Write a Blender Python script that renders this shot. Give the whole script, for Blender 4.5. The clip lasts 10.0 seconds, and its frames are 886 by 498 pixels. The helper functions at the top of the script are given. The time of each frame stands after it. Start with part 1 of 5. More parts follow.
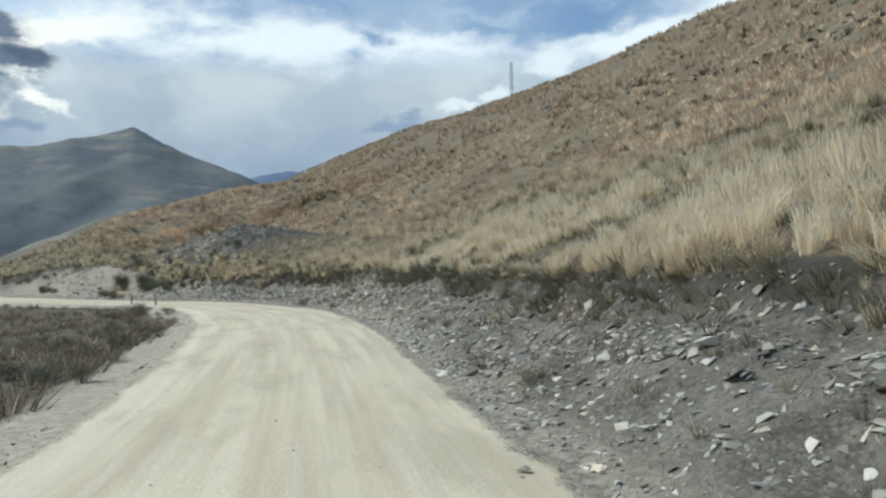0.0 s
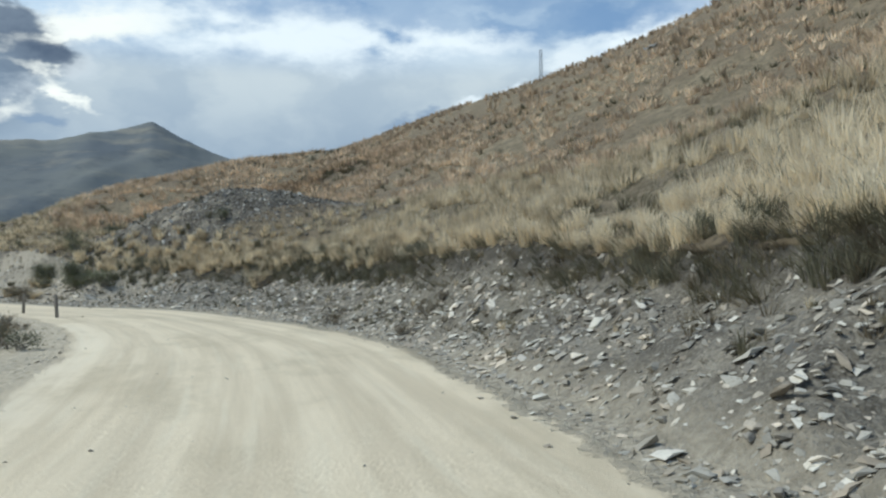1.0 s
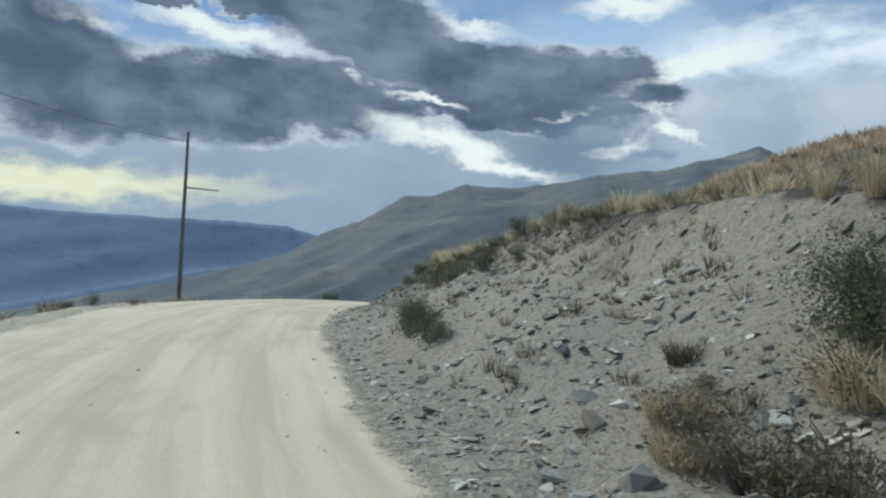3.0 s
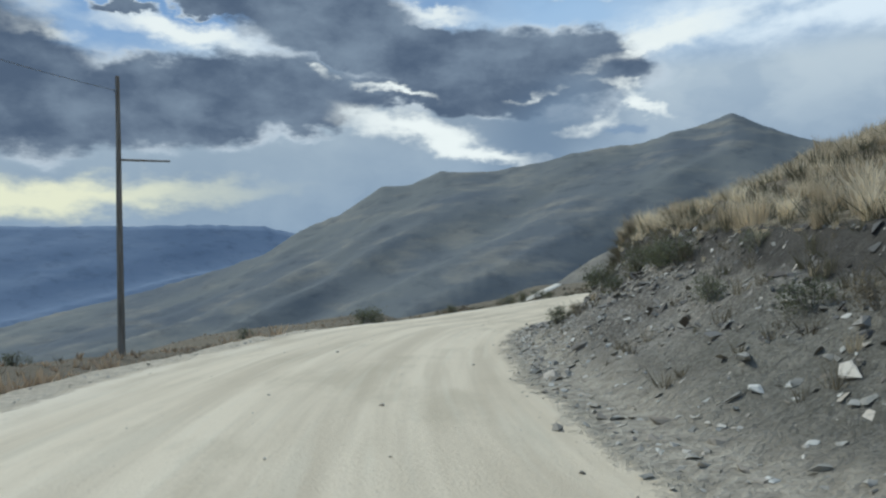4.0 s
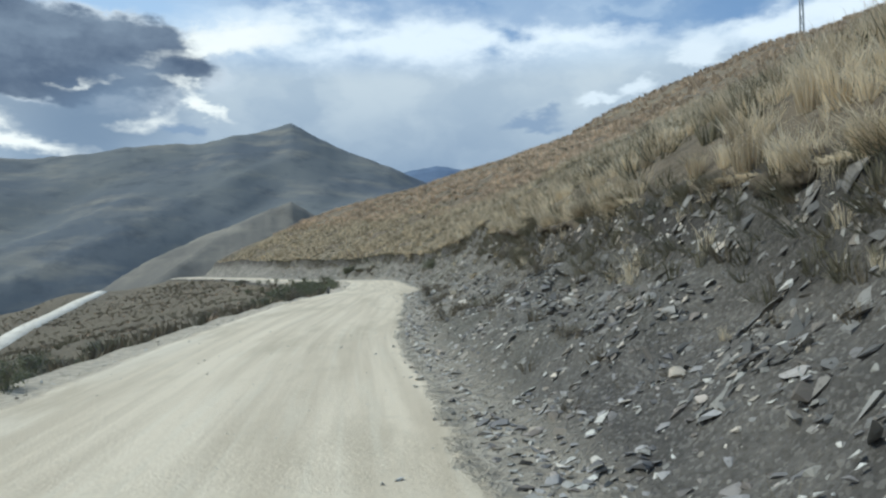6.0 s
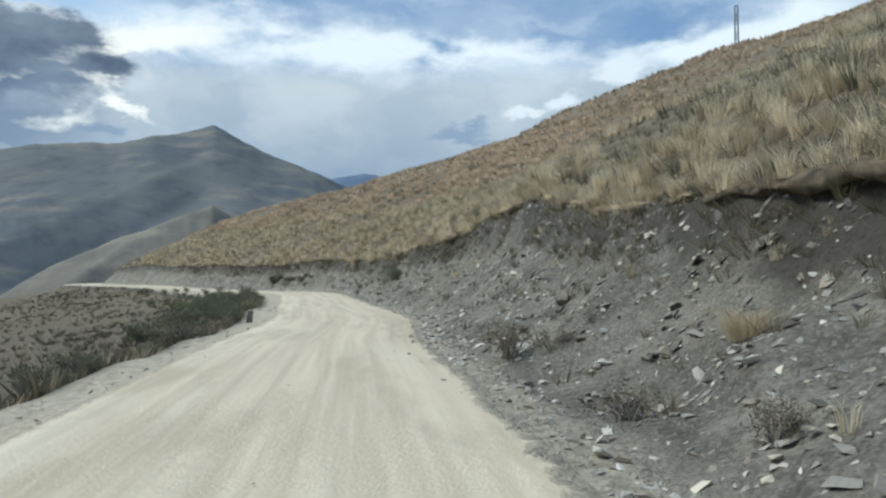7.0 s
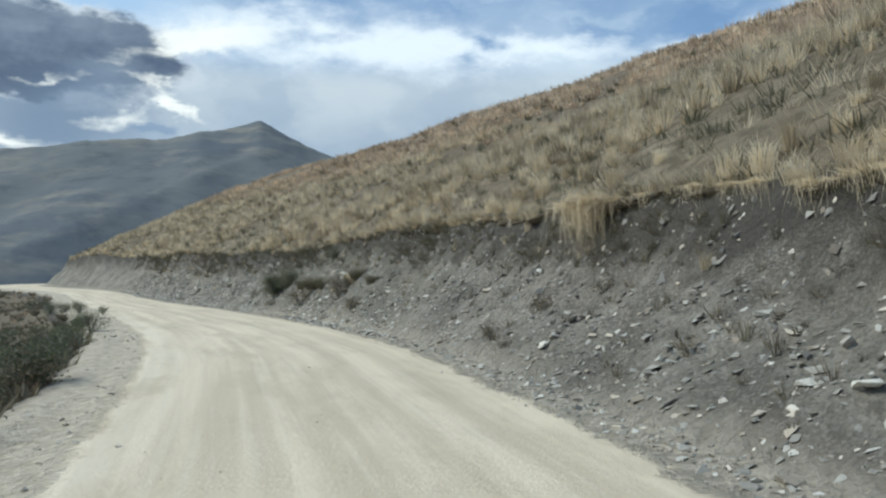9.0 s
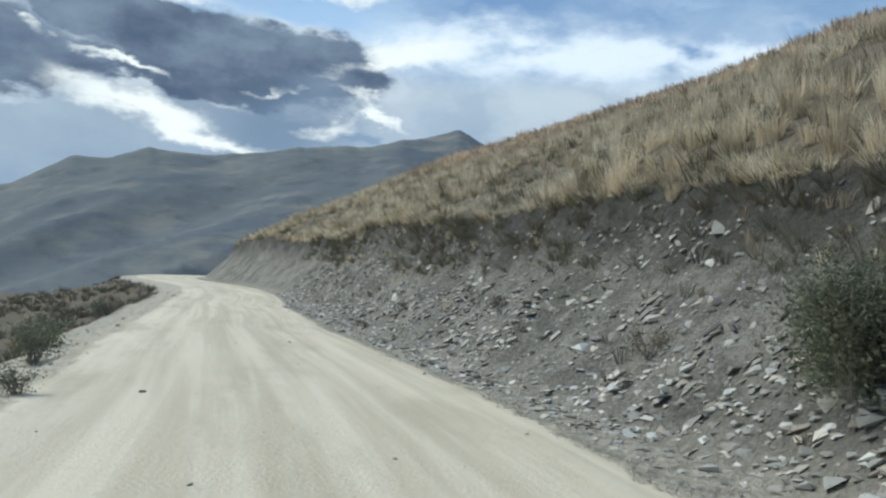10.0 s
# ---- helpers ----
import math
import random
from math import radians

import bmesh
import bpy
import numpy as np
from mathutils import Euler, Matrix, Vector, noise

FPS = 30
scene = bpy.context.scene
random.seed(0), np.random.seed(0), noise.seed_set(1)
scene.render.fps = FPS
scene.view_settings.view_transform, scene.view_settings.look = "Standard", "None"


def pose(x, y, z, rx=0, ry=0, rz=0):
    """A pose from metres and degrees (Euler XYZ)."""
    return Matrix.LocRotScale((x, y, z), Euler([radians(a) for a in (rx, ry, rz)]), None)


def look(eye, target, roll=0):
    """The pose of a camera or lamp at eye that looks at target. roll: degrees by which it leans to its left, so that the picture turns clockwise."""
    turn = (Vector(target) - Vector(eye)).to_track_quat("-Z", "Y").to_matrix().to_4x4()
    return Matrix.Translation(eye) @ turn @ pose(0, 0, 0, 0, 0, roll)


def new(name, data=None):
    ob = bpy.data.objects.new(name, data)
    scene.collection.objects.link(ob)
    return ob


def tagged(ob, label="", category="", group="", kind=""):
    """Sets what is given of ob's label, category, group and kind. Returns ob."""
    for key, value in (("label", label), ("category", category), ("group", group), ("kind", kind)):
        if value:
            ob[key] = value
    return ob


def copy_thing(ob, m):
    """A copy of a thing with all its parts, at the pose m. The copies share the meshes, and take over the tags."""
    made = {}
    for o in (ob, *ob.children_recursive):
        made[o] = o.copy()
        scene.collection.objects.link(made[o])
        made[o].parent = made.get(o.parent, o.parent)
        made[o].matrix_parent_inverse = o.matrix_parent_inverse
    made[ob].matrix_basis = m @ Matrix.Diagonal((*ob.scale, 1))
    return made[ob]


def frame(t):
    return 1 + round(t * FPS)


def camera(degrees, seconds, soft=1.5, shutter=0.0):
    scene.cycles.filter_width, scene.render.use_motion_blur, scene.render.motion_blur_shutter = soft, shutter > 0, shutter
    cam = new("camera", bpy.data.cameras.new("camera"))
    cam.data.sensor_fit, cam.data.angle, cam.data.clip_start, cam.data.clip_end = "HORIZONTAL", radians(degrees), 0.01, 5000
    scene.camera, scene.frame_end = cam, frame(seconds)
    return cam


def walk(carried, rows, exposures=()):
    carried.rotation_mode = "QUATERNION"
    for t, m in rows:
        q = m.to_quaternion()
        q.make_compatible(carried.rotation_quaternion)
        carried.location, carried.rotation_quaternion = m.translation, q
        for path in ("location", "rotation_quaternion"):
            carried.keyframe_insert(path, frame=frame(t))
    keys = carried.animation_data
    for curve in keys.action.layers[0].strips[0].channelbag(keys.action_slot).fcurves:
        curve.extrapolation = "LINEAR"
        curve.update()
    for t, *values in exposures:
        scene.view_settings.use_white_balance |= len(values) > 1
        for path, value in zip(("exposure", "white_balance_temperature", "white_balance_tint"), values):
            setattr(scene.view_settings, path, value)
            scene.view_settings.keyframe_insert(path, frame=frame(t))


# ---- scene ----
cam = camera(61.3, 10.0, soft=2.3)
PATH = [
    (0, (0.874, 0.056, 1.939), (0.811, 2.055, 1.984), -1.6),
    (0.5, (-1.681, 11.88, 1.651), (-1.72, 13.879, 1.685), -2.2),
    (1, (-4.736, 23.494, 1.491), (-4.843, 25.491, 1.532), -1.0),
    (1.5, (-7.963, 33.271, 1.21), (-8.242, 35.25, 1.266), 0.9),
    (2, (-12.64, 42.908, 1.188), (-13.198, 44.828, 1.256), 2.2),
    (2.25, (-15.222, 46.51, 1.197), (-16.005, 48.348, 1.275), 2.7),
    (2.5, (-18.487, 50.051, 1.306), (-19.531, 51.754, 1.402), 3.8),
    (2.75, (-22.384, 53.426, 1.364), (-23.689, 54.935, 1.504), 2.2),
    (3, (-26.826, 56.352, 1.417), (-28.284, 57.717, 1.51), 2.5),
    (3.25, (-31.219, 58.903, 1.528), (-32.746, 60.193, 1.609), 2.7),
    (3.75, (-40.352, 63.795, 1.683), (-41.852, 65.116, 1.747), 0.1),
    (4.25, (-48.853, 69.476, 1.797), (-50.144, 71.002, 1.857), -2.6),
    (4.5, (-52.512, 72.855, 1.798), (-53.664, 74.489, 1.853), -2.7),
    (5, (-58.205, 80.119, 1.735), (-59.04, 81.935, 1.787), -1.6),
    (5.5, (-61.921, 87.669, 1.512), (-62.466, 89.592, 1.563), -1.7),
    (6, (-64.768, 94.505, 1.542), (-65.194, 96.459, 1.587), -1.2),
    (6.5, (-67.453, 101.109, 1.589), (-67.79, 103.079, 1.664), -0.3),
    (7, (-70.61, 109.695, 1.649), (-70.84, 111.681, 1.716), -0.3),
    (7.5, (-73.317, 120.773, 1.954), (-73.509, 122.762, 2.028), -0.1),
    (8, (-76.333, 133.739, 1.813), (-76.543, 135.727, 1.87), -1.2),
    (8.5, (-80.754, 147.131, 1.728), (-81.006, 149.114, 1.775), -1.7),
    (9, (-86.362, 160.768, 1.721), (-86.71, 162.737, 1.781), -0.1),
    (9.5, (-93.683, 174.476, 1.587), (-94.224, 176.399, 1.662), 3.0),
    (10, (-100.892, 187.447, 1.305), (-101.721, 189.265, 1.382), 3.1),
]
walk(cam, [(t, look(eye, target, roll)) for t, eye, target, roll in PATH],
     [(0.0, -0.02, 5960, 1.8), (1.5, -0.02, 5940, 1.8), (2.3, -0.02, 5710, 1.8), (3.0, -0.22, 5740, 1.8), (4.4, -0.24, 5720, 1.8), (5.6, -0.10, 5710, 1.8), (7.0, -0.02, 5840, 1.8), (8.7, 0.0, 5860, 1.8), (10.0, -0.05, 5680, 1.8)])

# ---------------------------------------------------------------- world, sun, exposure
SUN_AZ, SUN_EL = 98.0, 48.0


def nodes_of(tree):
    """Short helpers to lay nodes: add(type, inputs by index or name, **settings)."""
    def add(kind, ins=None, **sets):
        n = tree.nodes.new(kind)
        if "operation" in sets:
            n.operation = sets["operation"]
        if "data_type" in sets:
            n.data_type = sets["data_type"]
        if "blend_type" in sets:
            n.blend_type = sets["blend_type"]
        if "noise_dimensions" in sets:
            n.noise_dimensions = sets["noise_dimensions"]
        if "feature" in sets:
            n.feature = sets["feature"]
        if "attribute_name" in sets:
            n.attribute_name = sets["attribute_name"]
        for key, v in (ins or {}).items():
            if isinstance(v, bpy.types.NodeSocket):
                tree.links.new(v, n.inputs[key])
            else:
                n.inputs[key].default_value = v
        return n
    return add


def maths(add, op, a, b=0.0, c=0.0):
    return add("ShaderNodeMath", {0: a, 1: b, 2: c}, operation=op).outputs[0]


def smooth(add, x, lo, hi):
    n = add("ShaderNodeMapRange", {0: x, 1: lo, 2: hi, 3: 0.0, 4: 1.0})
    n.interpolation_type = "SMOOTHSTEP"
    return n.outputs[0]


def blend(add, fac, a, b, how="MIX"):
    n = add("ShaderNodeMix", {0: fac, 6: a, 7: b}, data_type="RGBA", blend_type=how)
    n.clamp_result = False
    return n.outputs[2]


def make_world():
    w = bpy.data.worlds.new("sky")
    scene.world = w
    w.use_nodes = True
    t = w.node_tree
    t.nodes.clear()
    add = nodes_of(t)
    sky = add("ShaderNodeTexSky")
    sky.sky_type, sky.sun_disc = "NISHITA", False
    sky.sun_elevation, sky.sun_rotation = radians(SUN_EL), radians(-SUN_AZ)
    sky.altitude, sky.dust_density, sky.air_density = 4000, 1.0, 1.2
    d = add("ShaderNodeTexCoord").outputs["Generated"]
    sep = add("ShaderNodeSeparateXYZ", {0: d})
    az = maths(add, "MULTIPLY", maths(add, "ARCTAN2", maths(add, "MULTIPLY", sep.outputs[0], -1.0), sep.outputs[1]), 57.2958)
    el = maths(add, "MULTIPLY", maths(add, "ARCSINE", sep.outputs[2]), 57.2958)
    p0 = add("ShaderNodeCombineXYZ", {0: az, 1: maths(add, "MULTIPLY", el, 1.9), 2: 0.0}).outputs[0]
    wob = add("ShaderNodeTexNoise", {"Vector": p0, "Scale": 0.24, "Detail": 9.0, "Roughness": 0.60})
    off = add("ShaderNodeVectorMath", {0: wob.outputs["Color"], 1: (0.5, 0.5, 0.5)}, operation="SUBTRACT").outputs[0]
    off = add("ShaderNodeVectorMath", {0: off, 1: (6.0, 4.2, 0.0)}, operation="MULTIPLY").outputs[0]
    base = add("ShaderNodeCombineXYZ", {0: az, 1: el, 2: 0.0}).outputs[0]
    p = add("ShaderNodeVectorMath", {0: base, 1: off}, operation="ADD").outputs[0]
    ps, pb = add("ShaderNodeSeparateXYZ", {0: p}), add("ShaderNodeSeparateXYZ", {0: base})
    fine = add("ShaderNodeTexNoise", {"Vector": p0, "Scale": 0.20, "Detail": 6.0, "Roughness": 0.52}).outputs["Fac"]
    wisp = add("ShaderNodeTexNoise", {"Vector": add("ShaderNodeVectorMath", {0: p, 1: (0.45, 1.5, 1.0)}, operation="MULTIPLY").outputs[0],
                                      "Scale": 0.085, "Detail": 5.0, "Roughness": 0.5}).outputs["Fac"]

    def puff(a, e, ra, re, tilt=0.0, edge=0.35, soft=False):
        src = pb if soft else ps
        x = maths(add, "SUBTRACT", src.outputs[0], a)
        y = maths(add, "SUBTRACT", src.outputs[1], e)
        c, s = math.cos(radians(tilt)), math.sin(radians(tilt))
        u = maths(add, "DIVIDE", maths(add, "MULTIPLY_ADD", x, c, maths(add, "MULTIPLY", y, s)), ra)
        v = maths(add, "DIVIDE", maths(add, "MULTIPLY_ADD", y, c, maths(add, "MULTIPLY", x, -s)), re)
        r = maths(add, "SQRT", maths(add, "MULTIPLY_ADD", u, u, maths(add, "MULTIPLY", v, v)))
        return smooth(add, r, 1.0 + edge, 1.0 - edge)

    k = 10.0
    def col(r, g, b):
        return (r * k, g * k, b * k, 1.0)

    # thin high cloud over blue
    blue = blend(add, 0.55, sky.outputs[0], col(0.31, 0.46, 0.70))
    veil = blend(add, smooth(add, wisp, 0.40, 0.66), col(0.50, 0.60, 0.72), col(0.76, 0.83, 0.91))
    c = blend(add, maths(add, "MULTIPLY", smooth(add, wisp, 0.38, 0.60), smooth(add, el, 24.0, 16.5)), blue, veil)
    # grey-blue sheet of rain cloud low over the ridges, lighter towards its upper edge
    low = smooth(add, maths(add, "MULTIPLY_ADD", maths(add, "SUBTRACT", wisp, 0.5), 3.0, el), 16.6, 13.6)
    sheet = blend(add, smooth(add, el, 6.0, 14.5), col(0.345, 0.415, 0.515), col(0.58, 0.625, 0.67))
    lump = add("ShaderNodeTexNoise", {"Vector": p, "Scale": 0.12, "Detail": 6.0, "Roughness": 0.52}).outputs["Fac"]
    sheet = blend(add, 1.0, sheet, blend(add, smooth(add, lump, 0.34, 0.66), (0.86, 0.89, 0.93, 1.0), (1.15, 1.12, 1.08, 1.0)), "MULTIPLY")
    c = blend(add, maths(add, "MULTIPLY", low, 0.96), c, sheet)
    # white bank along the top of that sheet
    for a, e, ra, re, tl in ((17, 17.0, 13, 1.9, 2), (5, 16.6, 9, 0.9, 3), (-12, 15.9, 5, 1.0, -8), (-18, 16.8, 6, 1.8, -10)):
        c = blend(add, maths(add, "MULTIPLY", puff(a, e, ra, re, tl, 0.75), smooth(add, fine, 0.26, 0.52)), c, col(0.92, 0.95, 0.98))
    # small bright heads of cumulus
    for a, e, ra, re, tl in ((-0.3, 12.2, 1.9, 0.32, -8), (-3.0, 13.0, 0.9, 0.5, 0), (-6.8, 14.6, 1.5, 0.55, -12)):
        c = blend(add, maths(add, "MULTIPLY", puff(a, e, ra, re, tl, 0.6), 0.9), c, col(0.88, 0.91, 0.94))
    # pale haze and the yellow gap beside the hidden sun
    c = blend(add, maths(add, "MULTIPLY", puff(70, 9.0, 22, 4.5, 0, 0.8, True), 0.55), c, col(0.42, 0.475, 0.53))
    c = blend(add, maths(add, "MULTIPLY", puff(75, 5.8, 12, 0.95, -2, 0.8), 0.95), c, col(1.05, 0.97, 0.68))
    # open sky above the dark cloud, with bright gaps
    c = blend(add, maths(add, "MULTIPLY", puff(35, 19.0, 6.0, 1.6, 0, 0.7), 0.8), c, col(0.42, 0.58, 0.80))
    for a, e, ra, re, tl in ((75, 16.9, 3.6, 0.6, 3), (64, 17.6, 5.0, 0.85, 6), (47.5, 19.6, 4.0, 0.55, 4), (33.5, 21.0, 3.5, 0.8, 0), (28.5, 16.6, 5.0, 0.9, -6), (92, 10, 10, 2, 0)):
        c = blend(add, puff(a, e, ra, re, tl, 0.6), c, col(1.05, 1.02, 0.95))
    # the dark clouds: a low flat one and a high one that runs down to a ragged tip
    dark = None
    for a, e, ra, re, tl in ((65, 12.7, 14.0, 3.0, -8), (54.5, 13.1, 5.5, 2.0, -10), (80, 14.0, 10, 3.6, 0), (48, 16.9, 11.0, 1.9, 7), (41, 15.2, 10.5, 2.9, 6), (34.5, 15.0, 4.8, 1.8, 8), (36.5, 15.8, 6.0, 2.2, 4), (56, 20.3, 9.0, 2.6, 12),
                             (43.5, 13.3, 7.0, 1.5, 5), (68, 18.9, 2.0, 0.55, 0), (62.4, 19.6, 2.2, 0.65, 0), (88, 16, 14, 5, 0), (70, 26, 24, 4, 0)):
        m = puff(a, e, ra, re, tl, 0.46)
        dark = m if dark is None else maths(add, "MAXIMUM", dark, m)
    c = blend(add, maths(add, "MULTIPLY", puff(43, 12.6, 10.0, 2.6, 4, 0.7, True), 0.7), c, col(0.25, 0.305, 0.39))
    rim = smooth(add, dark, 0.0, 0.40)
    body = smooth(add, dark, 0.14, 0.72)
    c = blend(add, maths(add, "MULTIPLY", rim, smooth(add, fine, 0.40, 0.60)), c, col(0.78, 0.80, 0.83))
    bulk = add("ShaderNodeTexNoise", {"Vector": p, "Scale": 0.10, "Detail": 6.0, "Roughness": 0.55}).outputs["Fac"]
    shade = blend(add, smooth(add, maths(add, "MULTIPLY_ADD", fine, 0.40, maths(add, "MULTIPLY", bulk, 0.60)), 0.38, 0.63), col(0.11, 0.142, 0.205), col(0.27, 0.315, 0.385))
    c = blend(add, body, c, shade)
    # rain below it, and the cracks of light through it
    c = blend(add, maths(add, "MULTIPLY", puff(37.0, 10.4, 4.6, 2.6, -30, 0.7, True), 0.75), c, col(0.215, 0.28, 0.38))
    for a, e, ra, re, tl in ((47.2, 10.8, 4.6, 0.92, 14), (43.0, 9.3, 4.0, 0.60, 16), (48.8, 13.8, 2.6, 0.26, 13), (54.2, 15.3, 0.6, 0.32, 0), (33.4, 11.1, 1.8, 0.55, -20), (30.5, 12.4, 2.2, 0.35, 30), (37.6, 13.2, 1.6, 0.25, -10), (31.0, 15.6, 2.4, 0.4, -12)):
        m = puff(a, e, ra, re, tl, 0.7)
        if re < 0.6:
            m = maths(add, "MULTIPLY", m, smooth(add, fine, 0.32, 0.56))
        c = blend(add, m, c, col(1.1, 1.06, 0.98))
    # small grey cloudlets
    for a, e, ra, re, tl in ((5.2, 10.6, 2.2, 0.5, -4), (31.2, 10.7, 1.3, 0.45, 0)):
        c = blend(add, maths(add, "MULTIPLY", puff(a, e, ra, re, tl, 0.5), 0.85), c, col(0.29, 0.37, 0.50))
    # dim ground side
    c = blend(add, smooth(add, el, 0.0, -6.0), c, col(0.22, 0.22, 0.20))
    bg = add("ShaderNodeBackground", {0: c, 1: 0.1})
    out = add("ShaderNodeOutputWorld", {0: bg.outputs[0]})
    return out


make_world()
sun = new("sun", bpy.data.lights.new("sun", "SUN"))
sun.data.energy, sun.data.angle, sun.data.color = 3.3, radians(18), (1.0, 0.93, 0.82)
sun.matrix_world = look((-math.sin(radians(SUN_AZ)) * 50, math.cos(radians(SUN_AZ)) * 50, 50 * math.tan(radians(SUN_EL))), (0, 0, 0))


# ---------------------------------------------------------------- materials
def material(name, rough=0.9, spec=0.2):
    m = bpy.data.materials.new(name)
    m.use_nodes = True
    t = m.node_tree
    t.nodes.clear()
    add = nodes_of(t)
    b = add("ShaderNodeBsdfPrincipled", {"Roughness": rough, "Specular IOR Level": spec})
    out = add("ShaderNodeOutputMaterial", {0: b.outputs[0]})
    return m, t, add, b, out


def noise_fac(add, vec, scale, detail=4.0, rough=0.55):
    return add("ShaderNodeTexNoise", {"Vector": vec, "Scale": scale, "Detail": detail, "Roughness": rough}).outputs["Fac"]


def ground_material():
    m, t, add, b, out = material("ground")
    geo = add("ShaderNodeNewGeometry")
    pos = geo.outputs["Position"]
    r = add("ShaderNodeAttribute", attribute_name="across").outputs["Fac"]      # -1..1 from edge to edge of the road
    s = add("ShaderNodeAttribute", attribute_name="along").outputs["Fac"]       # metres along the road
    cut = add("ShaderNodeAttribute", attribute_name="cut").outputs["Fac"]       # 0 foot .. 1 top of the cut bank
    n_big = noise_fac(add, pos, 0.09, 5)
    n_mid = noise_fac(add, pos, 0.8, 6, 0.6)
    n_fin = noise_fac(add, pos, 6.0, 6, 0.65)
    n_grit = noise_fac(add, pos, 28.0, 4, 0.7)
    # road: pale dust, darker wheel lanes drawn out along the way
    lane_p = add("ShaderNodeCombineXYZ", {0: maths(add, "MULTIPLY", r, 2.6), 1: maths(add, "MULTIPLY", s, 0.035), 2: 0.0}).outputs[0]
    lanes = noise_fac(add, lane_p, 2.1, 4, 0.6)
    lanes2 = noise_fac(add, lane_p, 7.0, 2, 0.5)
    road = blend(add, smooth(add, lanes, 0.34, 0.66), (0.558, 0.475, 0.342, 1), (0.71, 0.614, 0.452, 1))
    n_patch = noise_fac(add, add("ShaderNodeCombineXYZ", {0: maths(add, "MULTIPLY", r, 2.6), 1: maths(add, "MULTIPLY", s, 0.30), 2: 7.0}).outputs[0], 0.9, 6, 0.65)
    road = blend(add, maths(add, "MULTIPLY", smooth(add, n_patch, 0.48, 0.68), 0.55), road, (0.455, 0.388, 0.272, 1))
    berm = maths(add, "MULTIPLY", smooth(add, r, -0.62, -0.86), smooth(add, n_patch, 0.62, 0.40))
    road = blend(add, maths(add, "MULTIPLY", berm, 0.45), road, (0.77, 0.695, 0.545, 1))
    road = blend(add, maths(add, "MULTIPLY", smooth(add, lanes2, 0.5, 0.72), 0.22), road, (0.74, 0.69, 0.54, 1))
    road = blend(add, maths(add, "MULTIPLY", smooth(add, n_fin, 0.58, 0.75), 0.30), road, (0.40, 0.355, 0.265, 1))
    road = blend(add, maths(add, "MULTIPLY", smooth(add, n_grit, 0.62, 0.75), 0.4), road, (0.34, 0.305, 0.24, 1))
    # grit at the edges
    verge = blend(add, smooth(add, n_fin, 0.35, 0.65), (0.27, 0.24, 0.185, 1), (0.46, 0.41, 0.32, 1))
    verge = blend(add, maths(add, "MULTIPLY", smooth(add, n_grit, 0.55, 0.7), 0.7), verge, (0.40, 0.385, 0.33, 1))
    verge = blend(add, smooth(add, r, -0.5, -0.8), verge, blend(add, smooth(add, n_fin, 0.35, 0.65), (0.42, 0.365, 0.272, 1), (0.61, 0.54, 0.415, 1)))
    # raw bank: grey-brown earth and broken slate
    vor = add("ShaderNodeTexVoronoi", {"Vector": add("ShaderNodeVectorMath", {0: pos, 1: (1.0, 1.0, 2.2)}, operation="MULTIPLY").outputs[0], "Scale": 15.0, "Randomness": 1.0})
    chip = add("ShaderNodeSeparateXYZ", {0: vor.outputs["Color"]}).outputs[0]
    bank = blend(add, smooth(add, n_mid, 0.34, 0.66), (0.165, 0.15, 0.123, 1), (0.355, 0.323, 0.262, 1))
    bank = blend(add, maths(add, "MULTIPLY", smooth(add, chip, 0.5, 0.95), 0.25), bank, (0.40, 0.375, 0.325, 1))
    bank = blend(add, maths(add, "MULTIPLY", smooth(add, chip, 0.35, 0.1), 0.22), bank, (0.12, 0.108, 0.09, 1))
    bank = blend(add, maths(add, "MULTIPLY", smooth(add, n_fin, 0.5, 0.7), 0.45), bank, (0.14, 0.125, 0.10, 1))
    clod = noise_fac(add, pos, 3.4, 9, 0.72)
    bank = blend(add, maths(add, "MULTIPLY", smooth(add, clod, 0.50, 0.64), 0.55), bank, (0.115, 0.104, 0.085, 1))
    bank = blend(add, maths(add, "MULTIPLY", smooth(add, clod, 0.46, 0.34), 0.45), bank, (0.44, 0.405, 0.335, 1))
    # paler dusty spoil below the knoll
    spoil = maths(add, "MULTIPLY", smooth(add, s, 56.0, 66.0), smooth(add, s, 92.0, 80.0))
    bank = blend(add, maths(add, "MULTIPLY", spoil, 0.85), bank, (0.52, 0.46, 0.36, 1))
    # darker slate ground on the outer bend
    slate = maths(add, "MULTIPLY", smooth(add, s, 96.0, 106.0), smooth(add, s, 140.0, 128.0))
    bank = blend(add, maths(add, "MULTIPLY", slate, 0.55), bank, (0.115, 0.108, 0.098, 1))
    # fine gravel
    vor2 = add("ShaderNodeTexVoronoi", {"Vector": pos, "Scale": 34.0, "Randomness": 1.0})
    chip2 = add("ShaderNodeSeparateXYZ", {0: vor2.outputs["Color"]}).outputs[1]
    bank = blend(add, maths(add, "MULTIPLY", smooth(add, chip2, 0.62, 1.0), 0.36), bank, (0.46, 0.43, 0.365, 1))
    bank = blend(add, maths(add, "MULTIPLY", smooth(add, chip2, 0.35, 0.0), 0.40), bank, (0.085, 0.075, 0.06, 1))
    bank = blend(add, maths(add, "MULTIPLY", smooth(add, n_big, 0.50, 0.62), 0.35), bank, (0.16, 0.155, 0.115, 1))
    # dark topsoil under the turf, with the undercut's shade mixed into its colour
    undercut = maths(add, "MULTIPLY", smooth(add, s, 138.0, 148.0), smooth(add, s, 224.0, 212.0))
